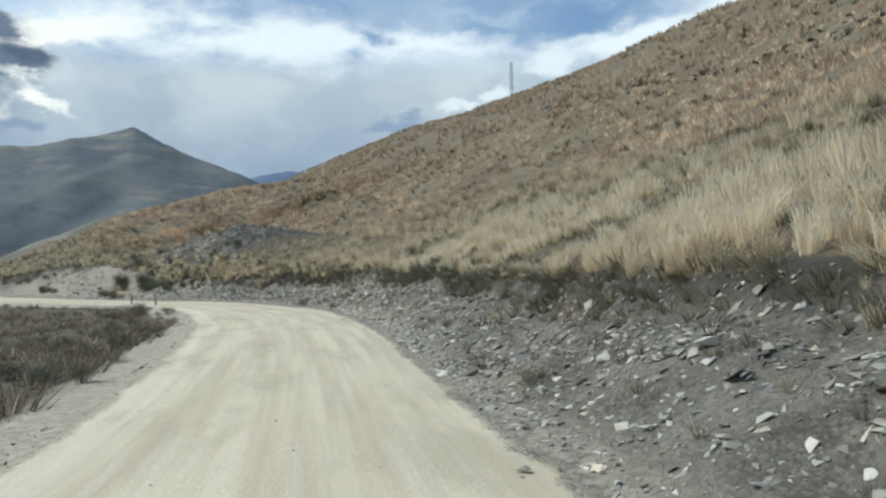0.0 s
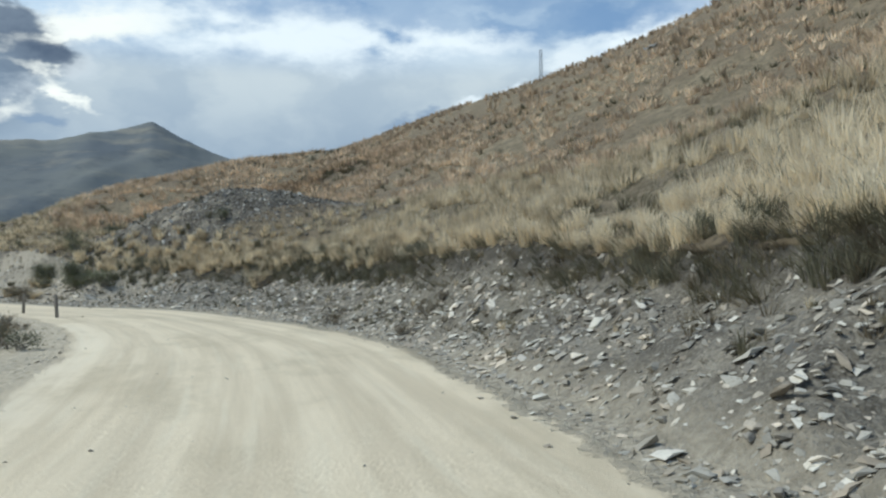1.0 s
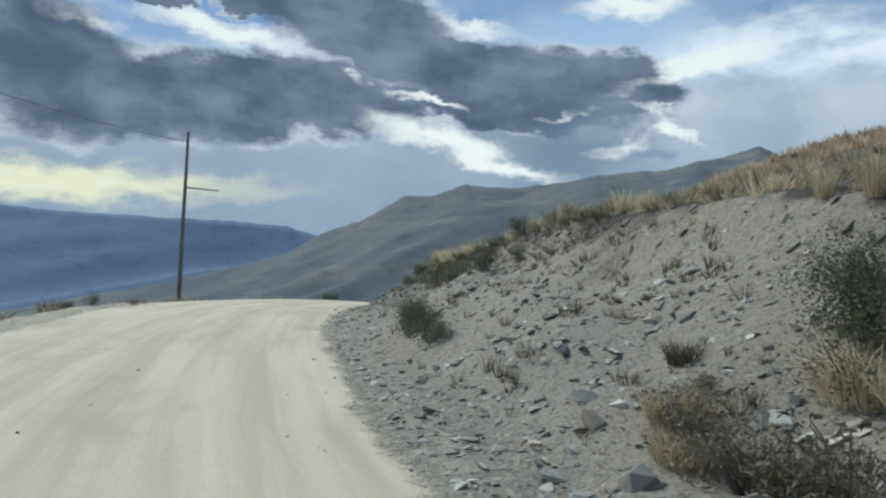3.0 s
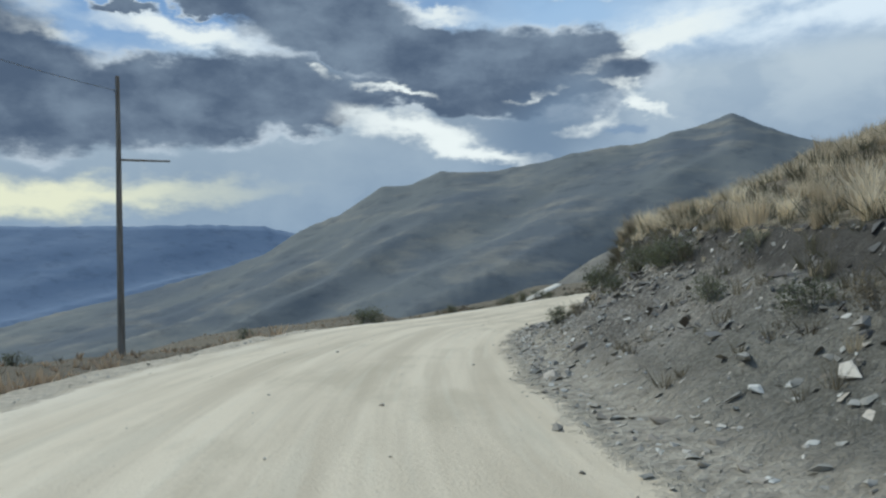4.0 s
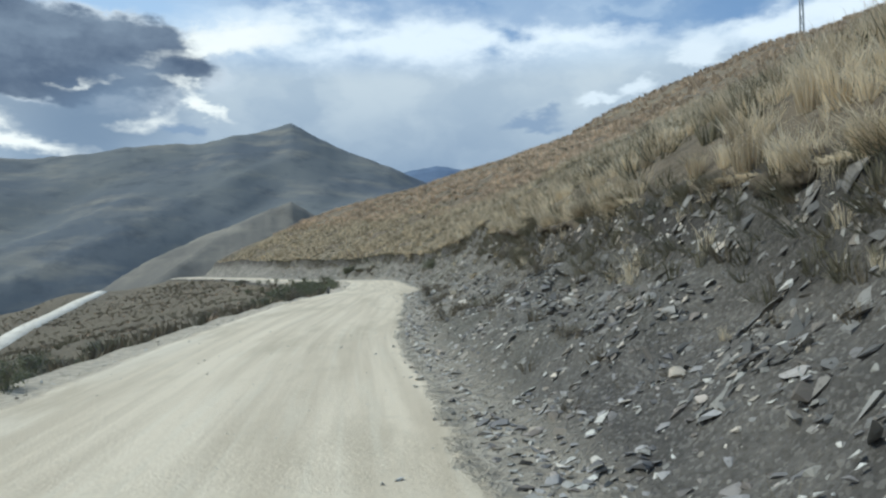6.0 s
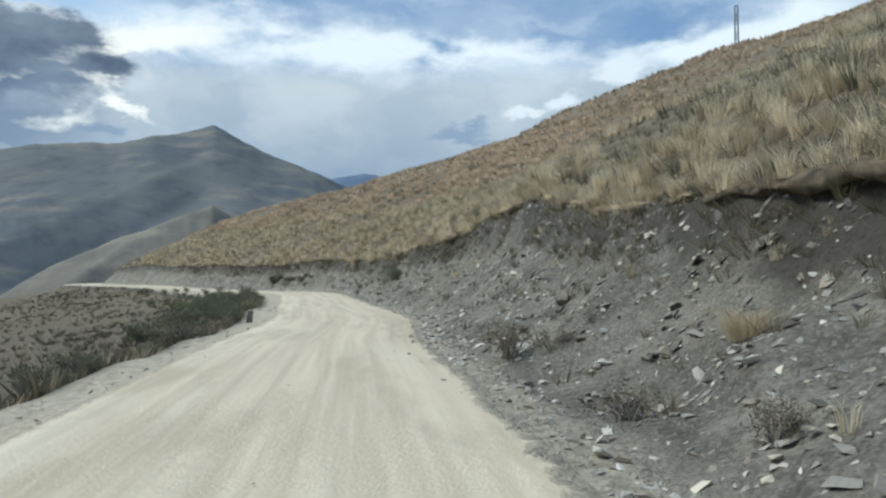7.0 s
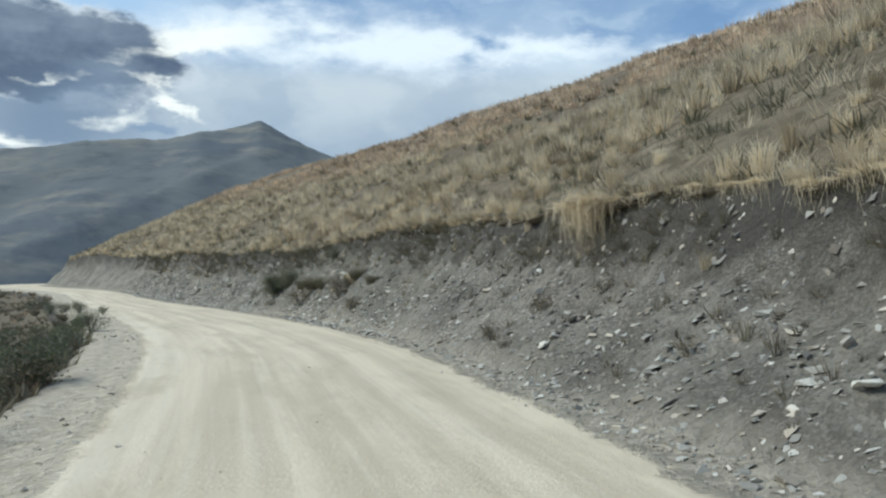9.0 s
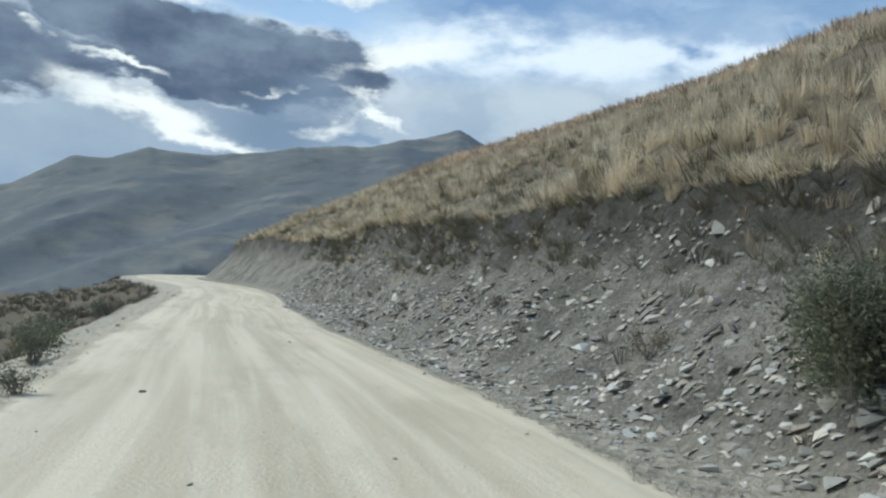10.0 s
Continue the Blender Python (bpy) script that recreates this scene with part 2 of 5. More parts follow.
    soil_shade = smooth(add, maths(add, "ADD", maths(add, "MULTIPLY_ADD", undercut, 0.05, cut), maths(add, "MULTIPLY", maths(add, "SUBTRACT", n_mid, 0.5), 0.8)), 0.76, 0.96)
    bank = blend(add, maths(add, "MULTIPLY", soil_shade, 0.86), bank, (0.074, 0.067, 0.057, 1))
    # dry grass ground
    turf = blend(add, smooth(add, n_mid, 0.3, 0.7), (0.19, 0.158, 0.106, 1), (0.345, 0.288, 0.195, 1))
    turf = blend(add, smooth(add, n_big, 0.38, 0.62), turf, (0.225, 0.18, 0.125, 1))
    n_gap = noise_fac(add, pos, 2.3, 5, 0.6)
    turf = blend(add, maths(add, "MULTIPLY", smooth(add, n_gap, 0.47, 0.62), 0.75), turf, (0.135, 0.108, 0.07, 1))
    turf = blend(add, maths(add, "MULTIPLY", smooth(add, n_fin, 0.52, 0.68), 0.6), turf, (0.15, 0.13, 0.08, 1))
    turf = blend(add, maths(add, "MULTIPLY", smooth(add, r, -1.0, -1.6), 0.75), turf, (0.175, 0.15, 0.105, 1))
    # which is where
    edge = maths(add, "ADD", maths(add, "ABSOLUTE", r), maths(add, "MULTIPLY", maths(add, "SUBTRACT", n_mid, 0.5), 0.22))
    edge = maths(add, "ADD", edge, maths(add, "MULTIPLY", maths(add, "SUBTRACT", n_fin, 0.5), 0.16))
    off_road = smooth(add, edge, 0.93, 1.04)
    far_off = smooth(add, maths(add, "MULTIPLY_ADD", smooth(add, r, -0.5, -0.9), -0.22, edge), 1.16, 1.42)
    cut_n = maths(add, "ADD", cut, maths(add, "MULTIPLY", maths(add, "SUBTRACT", n_mid, 0.5), 0.16))
    on_turf = smooth(add, cut_n, 1.0, 1.09)
    c = blend(add, far_off, verge, bank)
    c = blend(add, on_turf, c, turf)
    c = blend(add, off_road, road, c)
    t.links.new(c, b.inputs["Base Color"])
    bump_h = maths(add, "ADD", maths(add, "MULTIPLY", n_fin, maths(add, "MULTIPLY_ADD", off_road, 0.13, 0.012)), maths(add, "MULTIPLY", chip, maths(add, "MULTIPLY", far_off, 0.012)))
    bump_h = maths(add, "ADD", bump_h, maths(add, "MULTIPLY", n_grit, 0.012))
    bump_h = maths(add, "ADD", bump_h, maths(add, "MULTIPLY", chip2, maths(add, "MULTIPLY", far_off, 0.008)))
    bump_h = maths(add, "ADD", bump_h, maths(add, "MULTIPLY", clod, maths(add, "MULTIPLY", far_off, 0.16)))
    bp = add("ShaderNodeBump", {"Strength": 0.9, "Distance": 1.0, "Height": bump_h})
    t.links.new(bp.outputs[0], b.inputs["Normal"])
    return m


def leaf_material(name, ramp, trans=0.3, patch=0.25):
    """Blades or leaves: colour differs from blade to blade and from patch to patch."""
    m, t, add, b, out = material(name, 0.75, 0.15)
    geo = add("ShaderNodeNewGeometry")
    n = noise_fac(add, geo.outputs["Position"], patch, 3)
    tone = add("ShaderNodeAttribute", attribute_name="tone").outputs["Fac"]      # one value for each plant
    f = maths(add, "MULTIPLY_ADD", tone, 0.56, maths(add, "MULTIPLY", smooth(add, n, 0.3, 0.68), 0.26))
    f = maths(add, "MULTIPLY_ADD", geo.outputs["Random Per Island"], 0.18, f)
    cr = add("ShaderNodeValToRGB", {0: f})
    e = cr.color_ramp.elements
    for i, (p, c) in enumerate(ramp):
        x = e[i] if i < 2 else e.new(p)
        x.position, x.color = p, (*c, 1)
    t.links.new(cr.outputs[0], b.inputs["Base Color"])
    tr = add("ShaderNodeBsdfTranslucent", {0: cr.outputs[0]})
    mix = add("ShaderNodeMixShader", {0: trans, 1: b.outputs[0], 2: tr.outputs[0]})
    t.links.new(mix.outputs[0], out.inputs[0])
    return m


def stone_material(name, dark, light, island=True):
    m, t, add, b, out = material(name, 0.88, 0.25)
    geo = add("ShaderNodeNewGeometry")
    rnd = geo.outputs["Random Per Island"] if island else add("ShaderNodeObjectInfo").outputs["Random"]
    n = noise_fac(add, geo.outputs["Position"], 7.0, 6, 0.65)
    f = maths(add, "MULTIPLY_ADD", maths(add, "POWER", rnd, 2.3), 0.9, maths(add, "MULTIPLY", n, 0.3))
    c = blend(add, f, (*dark, 1), (*light, 1))
    tint = maths(add, "FRACT", maths(add, "MULTIPLY", rnd, 37.0))
    c = blend(add, maths(add, "MULTIPLY", smooth(add, tint, 0.45, 1.0), 0.5), c, blend(add, 1.0, c, (1.12, 0.93, 0.74, 1), "MULTIPLY"))
    n2 = noise_fac(add, geo.outputs["Position"], 30.0, 3)
    c = blend(add, maths(add, "MULTIPLY", smooth(add, n2, 0.55, 0.7), 0.4), c, (dark[0] * 0.7, dark[1] * 0.7, dark[2] * 0.6, 1))
    t.links.new(c, b.inputs["Base Color"])
    bp = add("ShaderNodeBump", {"Strength": 0.6, "Distance": 0.03, "Height": n})
    t.links.new(bp.outputs[0], b.inputs["Normal"])
    return m


def plain_material(name, c1, c2, scale=4.0, rough=0.7, metal=0.0, stretch=(1, 1, 1), bump=0.01):
    m, t, add, b, out = material(name, rough, 0.3)
    pos = add("ShaderNodeNewGeometry").outputs["Position"]
    pos = add("ShaderNodeVectorMath", {0: pos, 1: stretch}, operation="MULTIPLY").outputs[0]
    n = noise_fac(add, pos, scale, 6, 0.6)
    t.links.new(blend(add, smooth(add, n, 0.3, 0.7), (*c1, 1), (*c2, 1)), b.inputs["Base Color"])
    b.inputs["Metallic"].default_value = metal
    bp = add("ShaderNodeBump", {"Strength": 0.5, "Distance": bump, "Height": n})
    t.links.new(bp.outputs[0], b.inputs["Normal"])
    return m


def mountain_material(name, c1, c2, c3, scale):
    m, t, add, b, out = material(name, 0.95, 0.05)
    pos = add("ShaderNodeNewGeometry").outputs["Position"]
    n1 = noise_fac(add, pos, scale, 6, 0.6)
    n2 = noise_fac(add, pos, scale * 7, 6, 0.65)
    st = add("ShaderNodeVectorMath", {0: pos, 1: (1.0, 1.0, 3.5)}, operation="MULTIPLY").outputs[0]
    n3 = noise_fac(add, st, scale * 2.5, 5, 0.6)
    c = blend(add, smooth(add, n1, 0.35, 0.65), (*c1, 1), (*c2, 1))
    c = blend(add, maths(add, "MULTIPLY", smooth(add, n3, 0.48, 0.7), 0.7), c, (*c3, 1))
    c = blend(add, maths(add, "MULTIPLY", smooth(add, n2, 0.5, 0.7), 0.5), c, (c1[0] * 0.7, c1[1] * 0.7, c1[2] * 0.7, 1))
    t.links.new(c, b.inputs["Base Color"])
    bp = add("ShaderNodeBump", {"Strength": 0.35, "Distance": 8.0, "Height": n2})
    t.links.new(bp.outputs[0], b.inputs["Normal"])
    return m


GROUND = ground_material()
GRASS = leaf_material("dry_grass", ((0.0, (0.20, 0.165, 0.11)), (1.0, (0.93, 0.84, 0.64)), (0.3, (0.50, 0.415, 0.28)), (0.65, (0.80, 0.69, 0.49))), 0.45, 0.9)
GRASS_HILL = leaf_material("hill_grass", ((0.0, (0.15, 0.114, 0.082)), (1.0, (0.95, 0.79, 0.575)), (0.35, (0.50, 0.388, 0.268)), (0.7, (0.82, 0.65, 0.455))), 0.25, 0.22)
GRASS_FAR = leaf_material("dry_grass_far", ((0.0, (0.20, 0.152, 0.105)), (1.0, (0.78, 0.625, 0.44)), (0.4, (0.43, 0.335, 0.23)), (0.75, (0.61, 0.48, 0.335))), 0.2, 0.10)
GREEN = leaf_material("shrub_leaf", ((0.0, (0.088, 0.098, 0.062)), (1.0, (0.31, 0.315, 0.20)), (0.5, (0.165, 0.175, 0.108)), (0.8, (0.235, 0.24, 0.145))), 0.3, 1.0)
OLIVE = leaf_material("old_grass", ((0.0, (0.10, 0.095, 0.06)), (1.0, (0.33, 0.30, 0.20)), (0.5, (0.17, 0.155, 0.10)), (0.8, (0.24, 0.215, 0.14))), 0.25, 0.9)
DARK_HEATH = leaf_material("dark_heath", ((0.0, (0.075, 0.075, 0.052)), (1.0, (0.30, 0.275, 0.19)), (0.5, (0.15, 0.145, 0.098)), (0.8, (0.225, 0.21, 0.145))), 0.25, 0.9)
BROWN = leaf_material("dry_twig", ((0.0, (0.10, 0.085, 0.06)), (1.0, (0.34, 0.29, 0.20)), (0.5, (0.19, 0.16, 0.11)), (0.8, (0.26, 0.22, 0.145))), 0.15, 1.0)
STONE = stone_material("rubble", (0.19, 0.178, 0.15), (0.64, 0.615, 0.54))
STONE_DARK = stone_material("slate", (0.085, 0.082, 0.076), (0.32, 0.305, 0.27))
STONE_SLATE = stone_material("slate_slab", (0.115, 0.11, 0.105), (0.46, 0.44, 0.405))
STONE_ONE = stone_material("boulder", (0.20, 0.185, 0.16), (0.52, 0.485, 0.41), False)
STONE_PALE = stone_material("pale_stone", (0.55, 0.53, 0.46), (0.72, 0.69, 0.60), False)
STONE_LIGHT = stone_material("talus", (0.20, 0.19, 0.165), (0.68, 0.645, 0.56))
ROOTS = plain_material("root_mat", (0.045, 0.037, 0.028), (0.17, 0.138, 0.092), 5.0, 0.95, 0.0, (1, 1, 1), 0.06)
DUST = plain_material("pale_dust", (0.58, 0.53, 0.43), (0.74, 0.69, 0.58), 0.6, 0.95, 0.0, (1, 1, 1), 0.03)
WOOD = plain_material("weathered_wood", (0.17, 0.152, 0.125), (0.33, 0.30, 0.255), 9.0, 0.85, 0.0, (1, 1, 0.08))
STEEL = plain_material("galvanised_steel", (0.30, 0.31, 0.32), (0.42, 0.43, 0.44), 3.0, 0.5, 0.6)
# base colours greyed towards blue to carry the valley haze
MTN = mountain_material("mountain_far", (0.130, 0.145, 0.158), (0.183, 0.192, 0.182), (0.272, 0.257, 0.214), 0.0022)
MTN_SPUR = mountain_material("mountain_near", (0.16, 0.152, 0.135), (0.225, 0.21, 0.175), (0.30, 0.275, 0.22), 0.004)
# blue haze of the far distance is put into these base colours
MTN_HAZE = mountain_material("mountain_farthest", (0.145, 0.195, 0.275), (0.17, 0.22, 0.30), (0.19, 0.24, 0.315), 0.002)


# ---------------------------------------------------------------- plan of the road
def spline(xs, ys, q):
    """Smooth curve through a few stations."""
    xs, ys, q = np.array(xs, float), np.array(ys, float), np.asarray(q, float)
    m = np.gradient(ys, xs)
    i = np.clip(np.searchsorted(xs, q) - 1, 0, len(xs) - 2)
    h = xs[i + 1] - xs[i]
    t = np.clip((q - xs[i]) / h, 0, 1)
    return (2 * t**3 - 3 * t**2 + 1) * ys[i] + (t**3 - 2 * t**2 + t) * h * m[i] + (-2 * t**3 + 3 * t**2) * ys[i + 1] + (t**3 - t**2) * h * m[i + 1]


# the car's way: x, y and the height of the road under it
WAY = np.array([(9.5, -40, 0.9), (5.2, -20, 0.7), (0.9, 0, 0.44), (-1.7, 11.9, 0.15), (-4.7, 23.5, 0.0), (-8.0, 33.3, -0.27), (-12.6, 42.9, -0.3), (-18.5, 50.0, -0.2),
                (-26.8, 56.35, -0.08), (-31.2, 58.9, 0.03), (-40.3, 63.8, 0.18), (-48.9, 69.5, 0.3), (-52.5, 72.9, 0.3), (-58.2, 80.1, 0.24), (-61.9, 87.7, 0.02),
                (-64.8, 94.5, 0.04), (-67.5, 101.1, 0.1), (-70.6, 109.7, 0.15), (-73.3, 120.8, 0.4), (-76.3, 133.7, 0.31), (-80.8, 147.1, 0.23), (-86.4, 160.8, 0.2),
                (-93.7, 174.5, 0.1), (-100.9, 187.4, -0.15), (-108.5, 199.5, -0.2), (-119, 212.5, -0.1), (-132, 224, 0.0), (-146, 234, 0.1), (-156, 247, 0.1), (-157, 264, 0.1), (-146, 282, 0.1)])
_c = np.r_[0, np.cumsum(np.linalg.norm(np.diff(WAY[:, :2], axis=0), axis=1))]
_q = np.arange(0, _c[-1], 0.75)
LINE = np.stack([spline(_c, WAY[:, k], _q) for k in range(3)], 1)
_d = np.r_[0, np.cumsum(np.linalg.norm(np.diff(LINE[:, :2], axis=0), axis=1))]
ALONG = _d - np.interp(0, LINE[:90, 1], _d[:90])
TAN = np.gradient(LINE[:, :2], axis=0)
TAN /= np.linalg.norm(TAN, axis=1, keepdims=True)

# stations along the way: right edge and left edge of the road, bank height, bank width, slope of the hill above
ST = [-60, 0, 8, 20, 30, 40, 50, 56, 61, 67, 72, 80, 90, 102, 112, 122, 130, 142, 151, 158, 170, 184, 196, 205, 213, 221, 228, 234, 240, 250, 268, 400]
RIGHT = [2, 1.9, 1.9, 2.3, 2.9, 3.9, 3.5, 3.3, 1.9, 1.3, 1.1, 1.6, 2.2, 1.7, 1.3, 1.1, 1.4, 1.6, 1.2, 1.6, 1.5, 2.2, 3.5, 4.2, 4.0, 3.4, 2.3, 1.2, 0.2, -0.4, 1.8, 2.4]
LEFT = [-2.7, -2.7, -2.7, -3.0, -3.2, -3.2, -2.4, -2.2, -2.8, -3.6, -4.2, -4.4, -4.5, -4.2, -4.6, -3.8, -3.3, -2.8, -2.5, -2.5, -2.7, -2.1, -1.2, -1.0, -1.5, -2.5, -3.3, -4.2, -4.7, -4.8, -3.0, -3.0]
BANK_H = [1.2, 1.3, 1.3, 1.3, 1.7, 2.1, 1.8, 1.5, 1.4, 1.6, 2.5, 2.7, 1.6, 1.9, 2.25, 1.9, 1.9, 2.1, 2.4, 3.2, 2.9, 2.4, 2.3, 2.6, 2.9, 2.9, 2.5, 2.6, 2.8, 3.0, 3.0, 3.0]
BANK_W = [2.6, 2.6, 2.6, 2.5, 2.5, 2.6, 3.4, 3.6, 3.6, 3.6, 4.4, 4.3, 3.0, 2.2, 2.1, 2.1, 2.4, 2.9, 3.0, 3.3, 3.2, 2.8, 2.6, 2.6, 2.6, 2.6, 2.6, 2.6, 2.6, 2.6, 2.6, 2.6]
SLOPE = [0.38, 0.38, 0.38, 0.39, 0.39, 0.38, 0.34, 0.30, 0.26, 0.20, 0.14, 0.10, 0.10, 0.18, 0.27, 0.37, 0.40, 0.40, 0.41, 0.41, 0.41, 0.42, 0.43, 0.44, 0.45, 0.46, 0.48, 0.50, 0.48, 0.44, 0.47, 0.42]
STRIKE = radians(30)
DA, DB = np.array([-math.sin(STRIKE), math.cos(STRIKE)]), np.array([math.cos(STRIKE), math.sin(STRIKE)])


def lattice(n, seed):
    g = np.random.RandomState(seed)
    return g.rand(n, n)


_LAT = lattice(256, 7)


def vnoise(x, y):
    xi, yi = np.floor(x).astype(int), np.floor(y).astype(int)
    fx, fy = x - xi, y - yi
    fx, fy = fx * fx * (3 - 2 * fx), fy * fy * (3 - 2 * fy)
    a, b = _LAT[xi % 256, yi % 256], _LAT[(xi + 1) % 256, yi % 256]
    c, d = _LAT[xi % 256, (yi + 1) % 256], _LAT[(xi + 1) % 256, (yi + 1) % 256]
    return (a * (1 - fx) + b * fx) * (1 - fy) + (c * (1 - fx) + d * fx) * fy - 0.5


def fbm(x, y, octaves=4, gain=0.5):
    v, k, f = 0.0, 1.0, 1.0
    for o in range(octaves):
        v = v + k * vnoise(x * f + 17.3 * o, y * f + 9.1 * o)
        k, f = k * gain, f * 2.03
    return v


def step01(x):
    x = np.clip(x, 0, 1)
    return x * x * (3 - 2 * x)


def locate(xy):
    """Metres along the way, offset to its right, and the road's height, for many points."""
    s, u, z = np.empty(len(xy)), np.empty(len(xy)), np.empty(len(xy))
    for k in range(0, len(xy), 20000):
        p = xy[k:k + 20000]
        i = ((p[:, None] - LINE[None, :, :2]) ** 2).sum(2).argmin(1)
        d = p - LINE[i, :2]
        along = (d * TAN[i]).sum(1)
        side = d[:, 0] * TAN[i, 1] - d[:, 1] * TAN[i, 0]
        ends = (i == 0) | (i == len(LINE) - 1)
        dist = np.where(ends, side, np.sign(side) * np.sqrt(np.maximum((d**2).sum(1) - np.clip(along, -0.5, 0.5) ** 2, 0)))
        s[k:k + 20000] = ALONG[i] + np.where(ends, along, np.clip(along, -0.5, 0.5))
        u[k:k + 20000] = dist
        z[k:k + 20000] = LINE[i, 2]
    return s, u, z


def soft_along(xy, s, u, z):
    """Station and road height for the hill, averaged so that the inside of a bend has no crease."""
    s, z = s.copy(), z.copy()
    far = np.nonzero(u > 5)[0]
    L = LINE[::2]
    for k in range(0, len(far), 20000):
        i = far[k:k + 20000]
        d2 = (xy[i, 0:1] - L[None, :, 0]) ** 2 + (xy[i, 1:2] - L[None, :, 1]) ** 2
        lo = d2.min(1)
        w = np.exp(-(d2 - lo[:, None]) / (2 * 0.07 * np.maximum(lo, 9.0)[:, None]))
        w /= w.sum(1, keepdims=True)
        mix = step01((u[i] - 5) / 4)
        s[i] = s[i] * (1 - mix) + (w @ ALONG[::2]) * mix
        z[i] = z[i] * (1 - mix) + (w @ L[:, 2]) * mix
    return s, z


TRACK = np.array([(-151, 171, -13.8), (-151.5, 183, -9.8), (-154, 195, -7.0), (-160, 216, -3.5), (-168, 232, -2.5)])


def terrain(xy):
    """Height of the ground, and across / along / cut, for many points."""
    xy = np.asarray(xy, float)
    s, u, zr = locate(xy)
    right, left, bh, bw, sl = (np.interp(s, ST, v) for v in (RIGHT, LEFT, BANK_H, BANK_W, SLOPE))
    mid, half = (right + left) / 2, (right - left) / 2
    across = (u - mid) / half
    x, y = xy[:, 0], xy[:, 1]
    s_hill, z_hill = soft_along(xy, s, u, zr)
    sl, bh_hill = np.interp(s_hill, ST, SLOPE), np.interp(s_hill, ST, BANK_H) * (1 + 0.22 * fbm(s_hill / 6.0, s_hill * 0 + 3.3, 2))
    top_hill = np.interp(s_hill, ST, RIGHT) + 0.55 + np.interp(s_hill, ST, BANK_W)
    big, med, fin = fbm(x / 34, y / 34, 3), fbm(x / 7, y / 7, 3), fbm(x / 1.3, y / 1.3, 3)
    # road: slight crown and ruts
    z_road = zr + 0.03 * (1 - across**2) + 0.02 * fbm(s / 9, u / 0.7, 2)
    # right: verge, cut bank with a lip of turf, hill
    e = u - right
    bh = bh * (1 + 0.22 * fbm(s / 6.0, s * 0 + 3.3, 2))
    v = (e - 0.55) / bw
    cut = np.clip(v, 0, 1)
    shape = 0.80 * (0.3 * cut + 0.7 * cut**1.2) + 0.20 * step01((v - 0.72) / 0.28)
    lip = 0.25 * step01((v - 0.84) / 0.2)
    above = np.maximum(u - top_hill, 0)
    plane = 0.388 * (xy @ DB - 3.0) + 1.8 - z_hill - 4.6 * np.exp(-((((xy @ DA) - 104) / 26) ** 2 + (((xy @ DB) - 54) / 18) ** 2))
    plane = plane - 2.2 * np.exp(-((((xy @ DA) - 97) / 24) ** 2 + (((xy @ DB) - 77) / 13) ** 2)) + 3.2 * np.exp(-((((xy @ DA) - 122) / 36) ** 2 + (((xy @ DB) - 120) / 20) ** 2)) + 1.2 * np.exp(-((((xy @ DA) - 173) / 15) ** 2 + (((xy @ DB) - 37) / 14) ** 2))
    plane = plane + 2.2 * np.exp(-((((xy @ DA) - 265) / 38) ** 2 + (((xy @ DB) - 135) / 38) ** 2))
    plane = plane + 1.8 * step01(((xy @ DA) - 190) / 60)
    a_, b_ = xy @ DA, xy @ DB
    plane = plane - 0.0007 * np.maximum(a_ - 340, 0) ** 2 - 0.00055 * np.maximum(b_ - 270, 0) ** 2
    hill = bh_hill + lip + sl * above + np.interp(s_hill, [98, 112, 122, 136, 200, 220, 240, 300], [0, 0.8, 1.45, 1.4, 1.35, 0.9, 0.5, 0.3]) * (1 - np.exp(-above / 3.5))
    hill = hill + 0.6 * np.exp(-((((xy @ DA) - 280) / 16) ** 2 + (((xy @ DB) - 20) / 11) ** 2)) * step01(above / 8)
    far = step01((above - 14) / 40)
    hill = hill * (1 - far) + plane * far
    knoll = 3.02 * np.exp(-(((x + 20.0) / 6.6) ** 2 + ((y - 65.3) / 4.2) ** 2))
    rough = med * 0.5 * step01(above / 6) + big * np.clip(above / 14, 0, 4.5) + fin * 0.16 * step01(above / 1.5) + knoll * step01(above / 4)
    bank_n = (fbm(x / 1.5, y / 1.5, 1) * 0.42 + med * 0.55) * np.sin(np.pi * np.clip(v, 0, 1)) ** 0.7 + 0.06 * fbm(x / 1.5, y / 1.5, 1) * step01(e / 0.5)
    # gullies washed down the bank, and lumps of earth
    wash = np.interp(s, [0, 40, 60, 92, 100, 136, 146, 212, 225, 262], [0.14, 0.10, 0.12, 0.12, 0.12, 0.12, 0.30, 0.30, 0.16, 0.16])
    lane = s / 1.05 + 0.8 * fbm(s / 3.0, v * 1.2, 2)
    face = np.sin(np.pi * np.clip(v, 0, 1.0)) ** 0.8
    bank_n = bank_n + face * (wash * (1 - 2.4 * np.abs(vnoise(lane, v * 0.55 + 11.0)) + 0.8 * vnoise(lane * 2.3, v * 1.1 + 4.0) - 0.5) + 0.25 * fbm(x / 0.62 + 5.0, y / 0.62, 2))
    z_r = np.where(v < 1, zr + bh * shape + lip, z_hill + hill) + bank_n + rough + 0.05 * step01(e / 0.4)
    # left: small shoulder, then down to the valley
    g = np.maximum(left - u, 0)
    drop = 0.10 * step01(g / 0.5) + 0.55 * step01((g - 0.9) / 1.6) + 0.19 * np.maximum(g - 1.5, 0) + 0.22 * np.maximum(g - 75, 0)
    inner = np.interp(s, [-20, 0, 30, 55, 75, 95, 110], [0.5, 0.35, 0.35, 0.45, 0.55, 0.7, 1.0])
